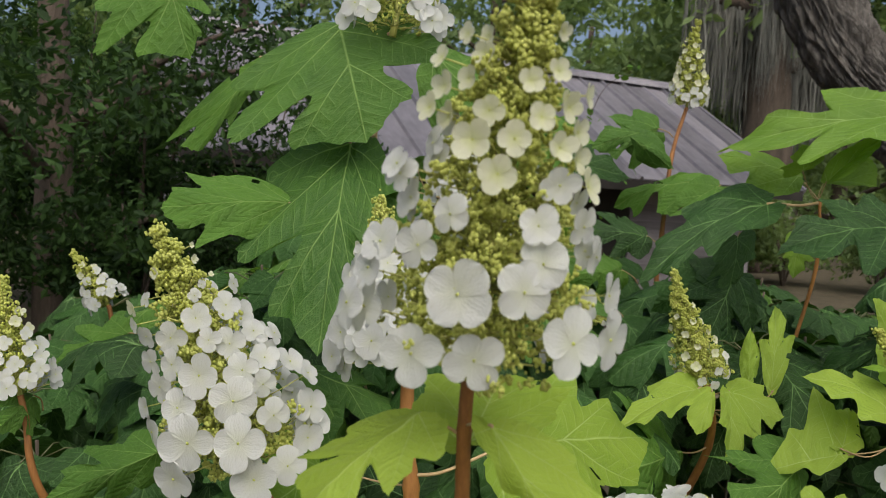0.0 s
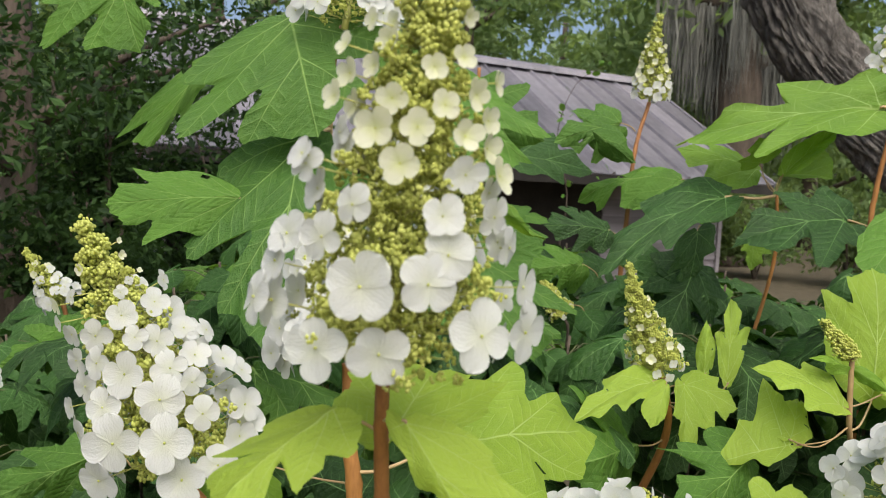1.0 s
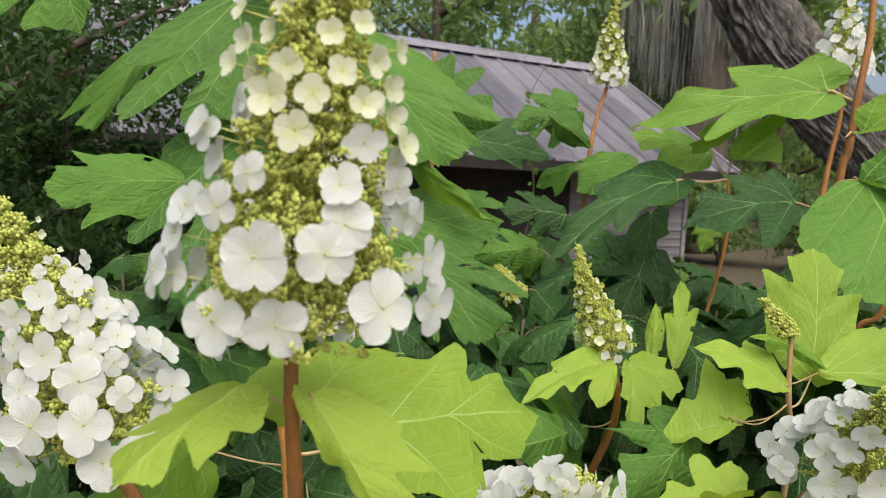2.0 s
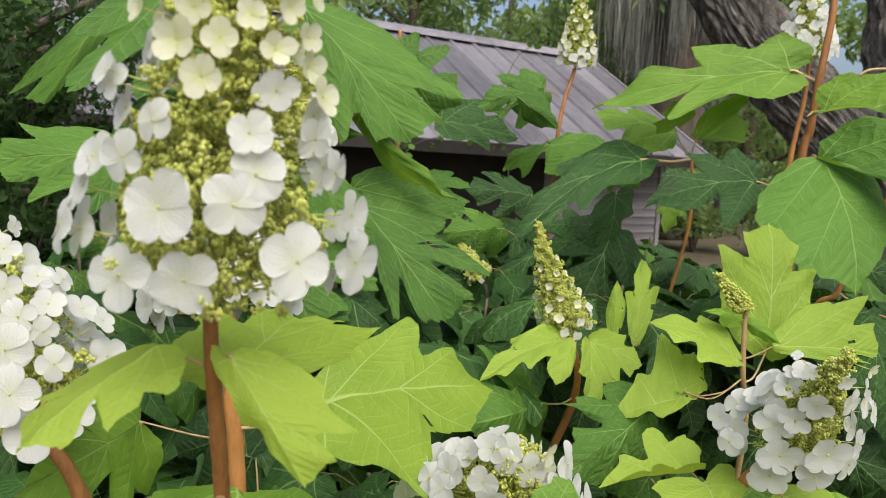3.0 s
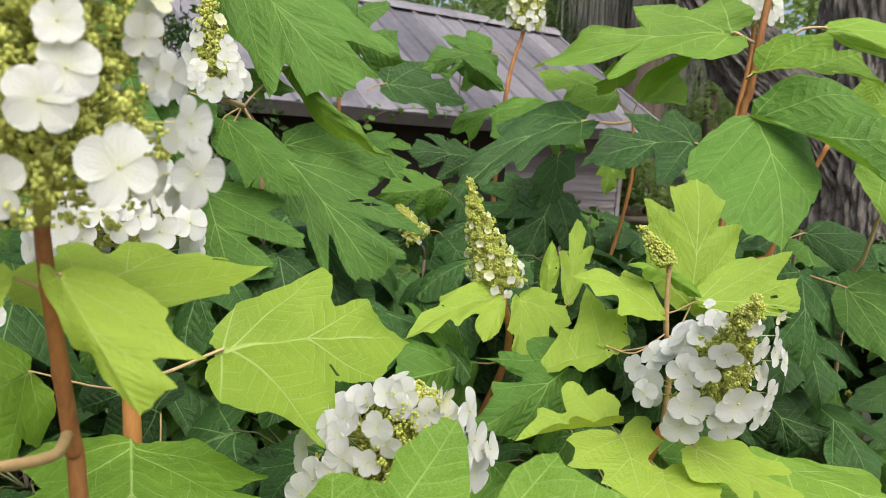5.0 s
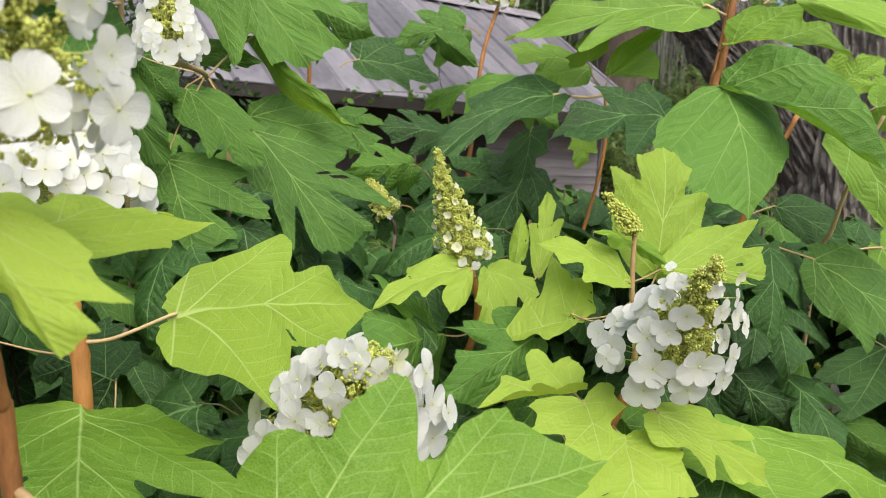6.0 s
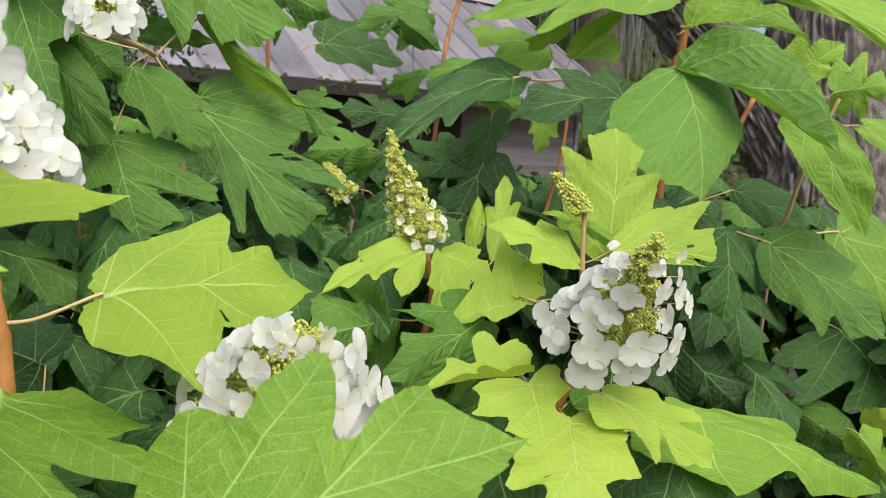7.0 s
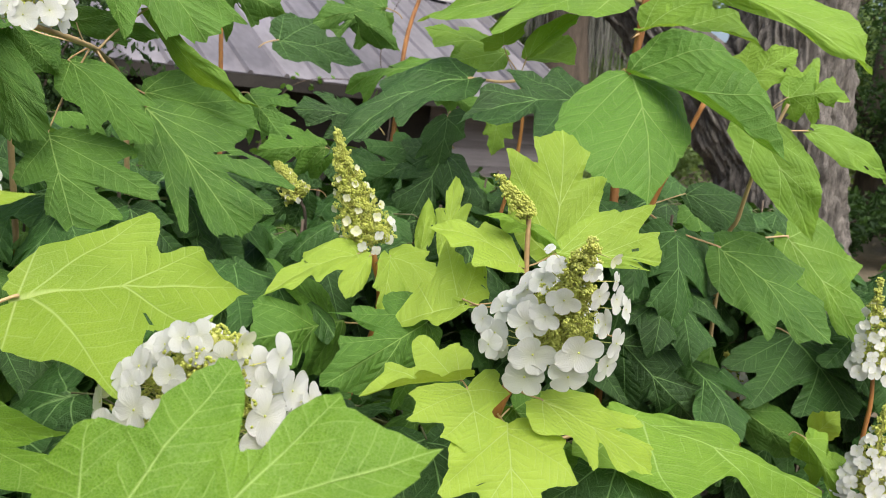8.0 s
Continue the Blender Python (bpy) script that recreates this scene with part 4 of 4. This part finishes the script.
lobed_leaf(slim, (0.368, 2.800, 1.531), (0.654, 2.780, 1.475), (0.509, 2.840, 1.605), (0.536, 2.740, 1.426), DARK, WIDE, 0.06)
leaf(slim, (0.695, 2.600, 1.638), (0.468, 2.500, 1.570), (0.29, -0.89, 0.36), 0.70, GREEN, OAK, 0.08)
leaf(slim, (0.559, 2.550, 1.629), (0.720, 2.500, 1.509), (-0.28, -0.96, 0.02), 0.50, GREEN, PLAIN, 0.08)
twig = hydrangea_cane(((0.900, 2.120, 0.000), (0.905, 2.080, 0.800), (0.975, 2.050, 1.250), (0.963, 2.030, 1.429)), 0.004, "orange-brown hydrangea twig with three young leaves")
tall = hydrangea_cane(((0.751, 2.750, 0.000), (0.746, 2.720, 1.055), (0.757, 2.720, 1.290), (0.787, 2.760, 1.559), (0.839, 2.800, 1.727)), 0.0065, "tall hydrangea cane with an upright greenish flower cone")
panicle(tall, (0.839, 2.800, 1.727), (0.867, 2.800, 2.017), 0.070, 10, 50, 0.003, None, 12, (), 0.25, 0.034, 13, "", 1.0, 0.72, 15, 0.62, (0.55, 0.9))
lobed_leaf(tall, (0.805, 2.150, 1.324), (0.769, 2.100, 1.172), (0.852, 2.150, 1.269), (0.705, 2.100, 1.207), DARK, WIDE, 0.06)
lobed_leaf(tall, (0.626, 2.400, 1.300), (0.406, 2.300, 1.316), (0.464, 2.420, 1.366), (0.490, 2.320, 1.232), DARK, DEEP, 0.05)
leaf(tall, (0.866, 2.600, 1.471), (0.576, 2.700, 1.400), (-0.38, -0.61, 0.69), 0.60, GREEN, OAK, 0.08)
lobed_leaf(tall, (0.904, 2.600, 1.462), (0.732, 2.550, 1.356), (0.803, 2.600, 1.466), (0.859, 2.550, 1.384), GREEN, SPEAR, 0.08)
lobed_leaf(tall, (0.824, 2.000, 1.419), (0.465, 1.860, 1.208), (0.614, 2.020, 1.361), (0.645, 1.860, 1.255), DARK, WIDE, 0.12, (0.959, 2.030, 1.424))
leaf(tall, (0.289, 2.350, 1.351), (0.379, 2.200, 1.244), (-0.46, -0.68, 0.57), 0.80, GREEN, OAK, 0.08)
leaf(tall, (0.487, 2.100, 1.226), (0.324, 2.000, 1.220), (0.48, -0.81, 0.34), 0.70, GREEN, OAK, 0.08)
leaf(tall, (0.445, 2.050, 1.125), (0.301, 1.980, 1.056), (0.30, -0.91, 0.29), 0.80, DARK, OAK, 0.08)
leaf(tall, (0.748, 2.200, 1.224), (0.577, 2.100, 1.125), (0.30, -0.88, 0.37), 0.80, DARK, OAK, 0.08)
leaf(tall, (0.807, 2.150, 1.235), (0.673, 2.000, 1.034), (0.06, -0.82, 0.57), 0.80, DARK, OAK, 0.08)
leaf(tall, (0.860, 2.500, 1.416), (0.978, 2.450, 1.333), (-0.36, -0.93, 0.05), 0.80, GREEN, OAK, 0.08)
side = hydrangea_cane(((1.205, 1.950, 0.000), (1.200, 1.930, 1.298), (1.215, 1.920, 1.508), (1.217, 1.900, 1.632), (1.236, 1.900, 1.789), (1.230, 1.900, 1.944)), 0.0075, "stout orange-brown hydrangea cane with wide leaves")
lobed_leaf(side, (1.551, 2.000, 1.453), (1.691, 1.960, 1.552), (1.576, 2.000, 1.568), (1.671, 1.950, 1.472), FRESH, WIDE, 0.06)
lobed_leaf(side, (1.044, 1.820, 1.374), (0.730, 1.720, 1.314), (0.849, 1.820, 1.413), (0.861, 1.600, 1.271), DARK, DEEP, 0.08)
lobed_leaf(side, (1.014, 1.530, 1.430), (0.965, 1.290, 1.205), (0.820, 1.390, 1.277), (1.098, 1.450, 1.333), GREEN, SPEAR, 0.10)
lobed_leaf(side, (1.012, 1.530, 1.432), (1.173, 1.230, 1.280), (1.143, 1.430, 1.470), (1.071, 1.330, 1.357), GREEN, SPEAR, 0.08)
lobed_leaf(side, (1.141, 1.750, 1.541), (1.313, 1.550, 1.503), (1.275, 1.700, 1.612), (1.199, 1.570, 1.511), FRESH, WIDE, 0.08)
lobed_leaf(side, (1.159, 1.550, 1.613), (1.425, 1.370, 1.449), (1.375, 1.490, 1.570), (1.324, 1.430, 1.487), FRESH, SPEAR, 0.08)
lobed_leaf(side, (1.677, 1.950, 1.419), (1.820, 1.900, 1.424), (1.762, 1.970, 1.527), (1.751, 1.900, 1.413), FRESH, DEEP, 0.06)
leaf(side, (1.634, 1.900, 1.424), (1.765, 1.850, 1.450), (-0.38, -0.91, 0.18), 0.90, FRESH, OAK, 0.08)
lobed_leaf(side, (1.546, 1.650, 0.870), (1.667, 1.550, 0.695), (1.743, 1.610, 0.744), (1.394, 1.570, 0.717), DARK, DEEP, 0.06)
lobed_leaf(side, (1.179, 1.950, 1.650), (0.682, 2.000, 1.541), (0.944, 2.030, 1.687), (0.838, 1.890, 1.502), FRESH, DEEP, 0.06)
lobed_leaf(twig, (0.896, 2.000, 1.343), (0.879, 1.970, 1.233), (0.942, 2.000, 1.277), (0.852, 1.980, 1.286), FRESH, WIDE, 0.06)
lobed_leaf(twig, (0.938, 2.100, 1.489), (0.720, 2.100, 1.538), (0.821, 2.160, 1.550), (0.770, 2.050, 1.442), FRESH, WIDE, 0.06)
lobed_leaf(twig, (0.900, 2.000, 1.503), (0.877, 1.960, 1.565), (0.831, 1.980, 1.511), (0.946, 1.980, 1.564), FRESH, WIDE, 0.08)
lobed_leaf(twig, (0.960, 2.000, 1.475), (1.094, 2.000, 1.591), (0.991, 2.000, 1.547), (1.036, 1.960, 1.524), FRESH, SPEAR, 0.08)
lobed_leaf(twig, (0.980, 2.050, 1.477), (1.094, 2.010, 1.470), (1.082, 2.050, 1.536), (1.018, 2.000, 1.464), FRESH, SPEAR, 0.08)
leaf(side, (1.423, 1.400, 0.724), (1.474, 1.300, 0.613), (-0.61, -0.71, 0.36), 0.50, FRESH, OAK, 0.08)
leaf(side, (1.527, 1.500, 0.681), (1.535, 1.450, 0.754), (-0.85, -0.47, -0.23), 0.80, LIME, PLAIN, 0.08)
leaf(side, (1.398, 1.600, 0.714), (1.536, 1.500, 0.624), (-0.45, -0.85, 0.26), 0.60, GREEN, PLAIN, 0.08)
forked = hydrangea_cane(((1.086, 1.660, 0.000), (1.090, 1.660, 0.986), (1.135, 1.620, 1.148), (1.155, 1.600, 1.226), (1.203, 1.560, 1.385)), 0.0048, "orange-brown forked hydrangea twig with drooping leaves")
lobed_leaf(forked, (1.274, 1.720, 1.183), (1.443, 1.670, 1.087), (1.402, 1.740, 1.183), (1.333, 1.680, 1.099), DARK, SPEAR, 0.08)
lobed_leaf(forked, (1.251, 1.530, 1.095), (1.409, 1.350, 0.938), (1.423, 1.480, 1.057), (1.293, 1.390, 0.927), GREEN, WIDE, 0.06)
sprig = hydrangea_cane(((1.312, 1.600, 0.000), (1.309, 1.600, 0.977), (1.314, 1.560, 1.156), (1.319, 1.520, 1.280), (1.353, 1.500, 1.391)), 0.0034, "slender hydrangea shoot with hanging leaves", PETIOLE)
lobed_leaf(sprig, (1.275, 1.500, 1.352), (1.373, 1.400, 1.127), (1.245, 1.480, 1.268), (1.369, 1.440, 1.277), FRESH, SPEAR, 0.10)
lobed_leaf(sprig, (1.519, 1.650, 1.342), (1.703, 1.600, 1.240), (1.643, 1.650, 1.328), (1.581, 1.610, 1.264), FRESH, SPEAR, 0.08)
lobed_leaf(sprig, (1.479, 1.620, 1.107), (1.634, 1.520, 0.869), (1.656, 1.600, 1.047), (1.514, 1.560, 0.935), FRESH, WIDE, 0.06)
beside = hydrangea_cane(((1.426, 2.400, 0.000), (1.420, 2.390, 1.222), (1.424, 2.380, 1.442), (1.439, 2.360, 1.603), (1.441, 2.350, 1.726)), 0.006, "hydrangea cane with a white flower cone near the oak")
panicle(beside, (1.441, 2.350, 1.726), (1.422, 2.350, 2.011), 0.088, 11, 48, 0.003, None, 10, (), 0.8, 0.046, 10)
white = hydrangea_cane(((0.7, 1.4, 0), (0.62, 1.2, 0.55), (0.643, 1.100, 0.857), (0.642, 1.050, 0.928), (0.661, 1.040, 0.980), (0.700, 1.020, 1.033)), 0.0075, "hydrangea cane with a full white flower cone")

panicle(white, (0.700, 1.020, 1.031), (0.686, 0.880, 1.194), 0.078, 12, 50, 0.0015, 0, 48, ((0.425, -142, 0.0435, 0.0587), (0.703, -43, 0.0411, 0.0317), (0.429, -77, 0.0519, 0.0519), (0.558, -58, 0.0407, 0.0435), (0.118, -139, 0.0475, 0.0786), (0.100, -108, 0.0480, 0.0733), (0.307, -48, 0.0579, 0.0605), (0.392, 5, 0.0600, 0.0546), (0.141, -45, 0.0576, 0.0707), (0.221, -2, 0.0554, 0.0656), (-0.116, -109, 0.0481, 0.0621), (0.103, 57, 0.0490, 0.0764), (0.716, 41, 0.0345, 0.0312), (0.606, 75, 0.0357, 0.0539), (0.448, 59, 0.0407, 0.0511), (0.222, 71, 0.0426, 0.0782), (0.541, 73, 0.0346, 0.0697), (0.748, 78, 0.0265, 0.0450), (0.998, 52, 0.0184, 0.0285), (0.794, -120, 0.0207, 0.0245), (0.651, -145, 0.0244, 0.0415), (0.782, -147, 0.0169, 0.0478), (1.018, -169, 0.0119, 0.0077), (0.877, 13, 0.0228, 0.0168), (0.103, -119, 0.0391, 0.0923), (0.100, -94, 0.0420, 0.0821)), 0.98, 0.044, 15, "", 0.0, 0.74, 100, 0.4, (0.35, 0.66))
leaf(white, (1.038, 1.500, 0.904), (1.196, 1.420, 0.744), (-0.32, -0.93, 0.15), 0.80, DARK, OAK, 0.08)
lobed_leaf(white, (0.887, 1.150, 0.877), (1.266, 1.150, 0.730), (1.106, 1.210, 0.812), (0.915, 1.050, 0.776), FRESH, WIDE, 0.05)
lobed_leaf(white, (0.689, 1.000, 0.973), (0.847, 0.980, 0.868), (0.859, 1.050, 0.907), (0.744, 0.950, 0.893), LIME, DEEP, 0.06)
lobed_leaf(white, (0.642, 0.990, 0.942), (0.605, 0.830, 0.852), (0.710, 0.920, 0.887), (0.529, 0.900, 0.888), LIME, WIDE, 0.08)
lobed_leaf(white, (0.601, 1.040, 0.975), (0.597, 0.940, 0.918), (0.651, 1.020, 0.968), (0.509, 0.990, 0.949), LIME, WIDE, 0.08)
lobed_leaf(white, (0.610, 1.100, 0.963), (0.463, 1.080, 0.950), (0.544, 1.140, 1.006), (0.538, 1.070, 0.978), LIME, DEEP, 0.06)
leaf(white, (0.702, 1.150, 0.904), (0.809, 1.120, 0.794), (-0.11, -0.98, 0.16), 0.70, GREEN, OAK, 0.08)
leaf(white, (0.602, 1.250, 0.896), (0.530, 1.200, 0.825), (-0.00, -0.82, 0.58), 0.80, GREEN, OAK, 0.08)
leaf(white, (1.199, 1.500, 0.825), (1.245, 1.450, 0.714), (-0.46, -0.86, 0.20), 0.70, GREEN, OAK, 0.08)
bud = hydrangea_cane(((0.85, 1.5, 0), (0.78, 1.35, 0.6), (0.765, 1.260, 0.960), (0.732, 1.215, 1.084), (0.726, 1.210, 1.189)), 0.0040, "young hydrangea shoot with an unopened fuzzy bud", PETIOLE)
panicle(bud, (0.726, 1.210, 1.183), (0.680, 1.200, 1.236), 0.020, 13, 0, 0.0020, None, 9, (), 0.5, 0.02, 8)
lobed_leaf(bud, (0.629, 1.190, 1.049), (0.520, 1.210, 1.010), (0.616, 1.270, 1.128), (0.587, 1.170, 1.019), LIME, TAPER, 0.06)
leaf(bud, (0.628, 1.190, 1.058), (0.665, 1.250, 1.113), (0.00, -0.67, 0.74), 0.75, LIME, PLAIN, 0.08)
lobed_leaf(bud, (0.715, 1.200, 1.108), (0.575, 1.230, 1.160), (0.666, 1.250, 1.156), (0.623, 1.150, 1.105), LIME, TAPER, 0.12)
lobed_leaf(bud, (0.780, 1.240, 1.108), (0.809, 1.310, 1.317), (0.700, 1.290, 1.277), (0.876, 1.280, 1.239), LIME, WIDE, 0.06)
lobed_leaf(bud, (0.770, 1.200, 1.129), (0.947, 1.200, 1.119), (0.949, 1.250, 1.200), (0.913, 1.180, 1.103), LIME, WIDE, 0.06)
leaf(bud, (0.727, 1.210, 1.170), (0.766, 1.170, 1.141), (-0.57, -0.76, 0.30), 0.40, FRESH, PLAIN, 0.08)
leaf(bud, (0.722, 1.210, 1.168), (0.656, 1.190, 1.191), (0.41, -0.72, 0.56), 0.40, FRESH, PLAIN, 0.08)
young = hydrangea_cane(((0.55, 1.9, 0), (0.5, 1.7, 0.6), (0.557, 1.570, 0.931), (0.539, 1.550, 1.063)), 0.0065, "hydrangea cane with a pale green opening flower cone")
panicle(young, (0.541, 1.550, 1.062), (0.464, 1.550, 1.278), 0.060, 14, 34, 0.0017, None, 34, (), 0.2, 0.022, 17, "", 1.0, 0.85, 15, 0.62, (0.55, 0.9))
lobed_leaf(young, (0.507, 1.500, 1.068), (0.335, 1.420, 1.005), (0.408, 1.500, 1.061), (0.432, 1.420, 1.021), LIME, WIDE, 0.08)
lobed_leaf(young, (0.522, 1.470, 1.070), (0.474, 1.400, 1.006), (0.466, 1.440, 1.034), (0.509, 1.430, 1.020), LIME, SPEAR, 0.08)
lobed_leaf(young, (0.563, 1.500, 1.063), (0.533, 1.400, 0.956), (0.594, 1.440, 0.987), (0.521, 1.440, 1.013), LIME, WIDE, 0.08)
lobed_leaf(young, (0.563, 1.500, 1.064), (0.651, 1.450, 1.031), (0.642, 1.530, 1.066), (0.599, 1.430, 0.994), LIME, WIDE, 0.06)
lobed_leaf(young, (0.641, 1.600, 1.056), (0.668, 1.680, 1.155), (0.638, 1.650, 1.091), (0.679, 1.650, 1.098), LIME, SPEAR, 0.05)
lobed_leaf(young, (0.689, 1.600, 1.036), (0.728, 1.700, 1.203), (0.680, 1.660, 1.127), (0.755, 1.660, 1.144), LIME, TAPER, 0.05)
leaf(young, (0.475, 1.520, 0.933), (0.324, 1.350, 0.951), (0.72, -0.61, 0.33), 1.00, GREEN, OAK, 0.08)
leaf(young, (0.595, 1.250, 1.012), (0.421, 1.100, 0.962), (0.43, -0.70, 0.57), 0.65, GREEN, OAK, 0.08)
front = hydrangea_cane(((0.3, 1.1, 0), (0.28, 0.92, 0.6), (0.255, 0.880, 0.907), (0.263, 0.880, 1.000)), 0.006, "hydrangea cane with a wide white flower cone behind a broad leaf")
panicle(front, (0.265, 0.890, 0.985), (0.291, 0.800, 1.118), 0.102, 15, 50, 0.0016, 0, 44, ((1.039, -92, 0.0365, 0.0138), (1.082, 81, 0.0309, 0.0255), (0.900, -59, 0.0328, 0.0186), (0.904, 39, 0.0386, 0.0181), (0.685, 113, 0.0521, 0.0747), (0.744, -56, 0.0365, 0.0372), (0.715, -30, 0.0328, 0.0402), (0.575, -95, 0.0357, 0.0550), (0.185, -118, 0.0412, 0.0911), (0.474, -83, 0.0380, 0.0643), (0.610, 114, 0.0446, 0.0533), (0.589, 93, 0.0391, 0.0537), (0.378, 108, 0.0493, 0.0935), (0.462, 75, 0.0580, 0.0654), (0.463, -60, 0.0453, 0.0653), (0.203, -66, 0.0501, 0.0876), (0.098, -63, 0.0479, 0.0977), (0.569, -37, 0.0308, 0.0549), (0.326, 65, 0.0601, 0.0772), (0.102, 99, 0.0559, 0.1035), (0.613, -125, 0.0292, 0.0519), (0.340, -60, 0.0387, 0.0764), (0.300, 105, 0.0395, 0.1155)), 0.98, 0.050, 15, "", 0.0, 0.69, 100, 0.4, (0.35, 0.66))
lobed_leaf(main, (0.204, 0.600, 1.014), (0.462, 0.610, 1.083), (0.314, 0.700, 1.121), (0.364, 0.560, 0.998), FRESH, DEEP, 0.04, (0.025, 0.617, 1.075))
edge = hydrangea_cane(((1.66, 1.70, 0), (1.640, 1.52, 0.5), (1.621, 1.460, 0.737), (1.609, 1.450, 0.837)), 0.004, "hydrangea cane with a slender flower cone")
panicle(edge, (1.609, 1.450, 0.833), (1.593, 1.450, 1.040), 0.050, 16, 44, 0.002, None, 12, (), 0.7, 0.034, 11)
low = hydrangea_cane(((1.4, 1.6, 0), (1.36, 1.45, 0.4), (1.512, 1.300, 0.544), (1.509, 1.300, 0.635)), 0.006, "low hydrangea cane with a white flower cone")
panicle(low, (1.510, 1.300, 0.629), (1.503, 1.300, 0.822), 0.062, 17, 60, 0.002, None, 10, (), 0.85, 0.038, 10)
small = hydrangea_cane(((0.42, 2.4, 0), (0.42, 2.2, 0.6), (0.435, 2.020, 1.020), (0.421, 2.000, 1.107)), 0.0035, "shaded hydrangea cane with a small greenish flower cone", BARK_BROWN)
panicle(small, (0.421, 2.000, 1.103), (0.366, 2.000, 1.180), 0.040, 18, 12, 0.0021, None, 18, (), 0.2, 0.017, 10, "", 1.0, 0.85, 15, 0.62, (0.55, 0.9))


hidden = hydrangea_cane(((1.540, 1.780, 0.000), (1.533, 1.770, 0.584), (1.493, 1.750, 0.690)), 0.004, "hydrangea cane with a half-hidden white flower cone")
panicle(hidden, (1.493, 1.750, 0.690), (1.451, 1.740, 0.789), 0.036, 19, 22, 0.002, None, 8, (), 0.9, 0.036, 7)

# inner canes: the mass of leaves within the shrub, its shade painted in with DARK
SHARED = []
SHARE_RNG = random.Random(44)
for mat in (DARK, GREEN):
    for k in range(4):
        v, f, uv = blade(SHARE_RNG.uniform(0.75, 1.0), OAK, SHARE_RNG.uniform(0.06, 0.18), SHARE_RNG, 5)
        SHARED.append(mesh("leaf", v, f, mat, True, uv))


def inner_cane(x, y, height, count, seed, green=0.2):
    rng = random.Random(seed)
    sway = rng.uniform(-0.12, 0.12)
    cane = hydrangea_cane(((x, y, 0), (x + sway * 0.5, y - 0.05, height * 0.5), (x + sway, y - 0.1, height)), 0.0032, "inner hydrangea cane with shaded dark green leaves", BARK_BROWN)
    path = SPINES[cane.name]
    for i in range(count):
        h = 0.97 + 0.03 * rng.random() if i < 5 else rng.uniform(0.3, 1.0)
        at = path[int(h * (len(path) - 1))] - cane.location
        a = i * 2.4 + rng.uniform(-0.5, 0.5)
        d = Vector((math.cos(a), math.sin(a), 0))
        stalk = rng.uniform(0.05, 0.13)
        base = at + d * stalk + Vector((0, 0, stalk * 0.35))
        ydir = (d + Vector((0, 0, rng.uniform(-1.8, -0.2)))).normalized()
        up = d * 0.7 + Vector((rng.uniform(-0.5, 0.5), -0.4 + rng.uniform(-0.4, 0.3), 0.8))
        up = (up - ydir * up.dot(ydir)).normalized()
        s = rng.uniform(0.16, 0.29)
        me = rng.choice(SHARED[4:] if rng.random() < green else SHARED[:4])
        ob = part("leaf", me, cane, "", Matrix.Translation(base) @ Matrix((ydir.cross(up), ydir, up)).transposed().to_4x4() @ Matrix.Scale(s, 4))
        line = [at, at.lerp(base, 0.6) + Vector((0, 0, 0.012)), base + ydir * 0.004]
        inv = ob.matrix_basis.inverted()
        part("petiole", mesh("petiole", *tube([inv @ q for q in line], [0.0022 / s, 0.0019 / s, 0.0016 / s], 5), PETIOLE_GREEN), ob)


INNER_RNG = random.Random(9)
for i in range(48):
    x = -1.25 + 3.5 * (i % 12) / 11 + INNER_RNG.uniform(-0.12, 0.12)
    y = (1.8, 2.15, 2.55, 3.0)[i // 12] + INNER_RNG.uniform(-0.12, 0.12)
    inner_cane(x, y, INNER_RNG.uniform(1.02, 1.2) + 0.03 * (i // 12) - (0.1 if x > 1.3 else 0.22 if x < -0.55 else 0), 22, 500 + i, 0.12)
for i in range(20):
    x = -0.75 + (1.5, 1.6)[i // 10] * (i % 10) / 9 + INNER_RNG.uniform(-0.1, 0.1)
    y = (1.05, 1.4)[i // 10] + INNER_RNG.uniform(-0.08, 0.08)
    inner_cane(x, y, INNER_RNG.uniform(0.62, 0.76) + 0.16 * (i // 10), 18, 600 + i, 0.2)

vine(((0.1, 8.55, 0), (0.3, 8.5, 0.9), (0.6, 8.6, 1.5), (1.3, 8.9, 1.62), (2.2, 9.35, 1.55)), 3, 46)
vine(((1.5, 8.9, 0), (1.7, 8.9, 1.2), (1.55, 8.85, 1.9), (1.75, 9.0, 2.5), (2.1, 9.1, 2.75)), 4, 30)
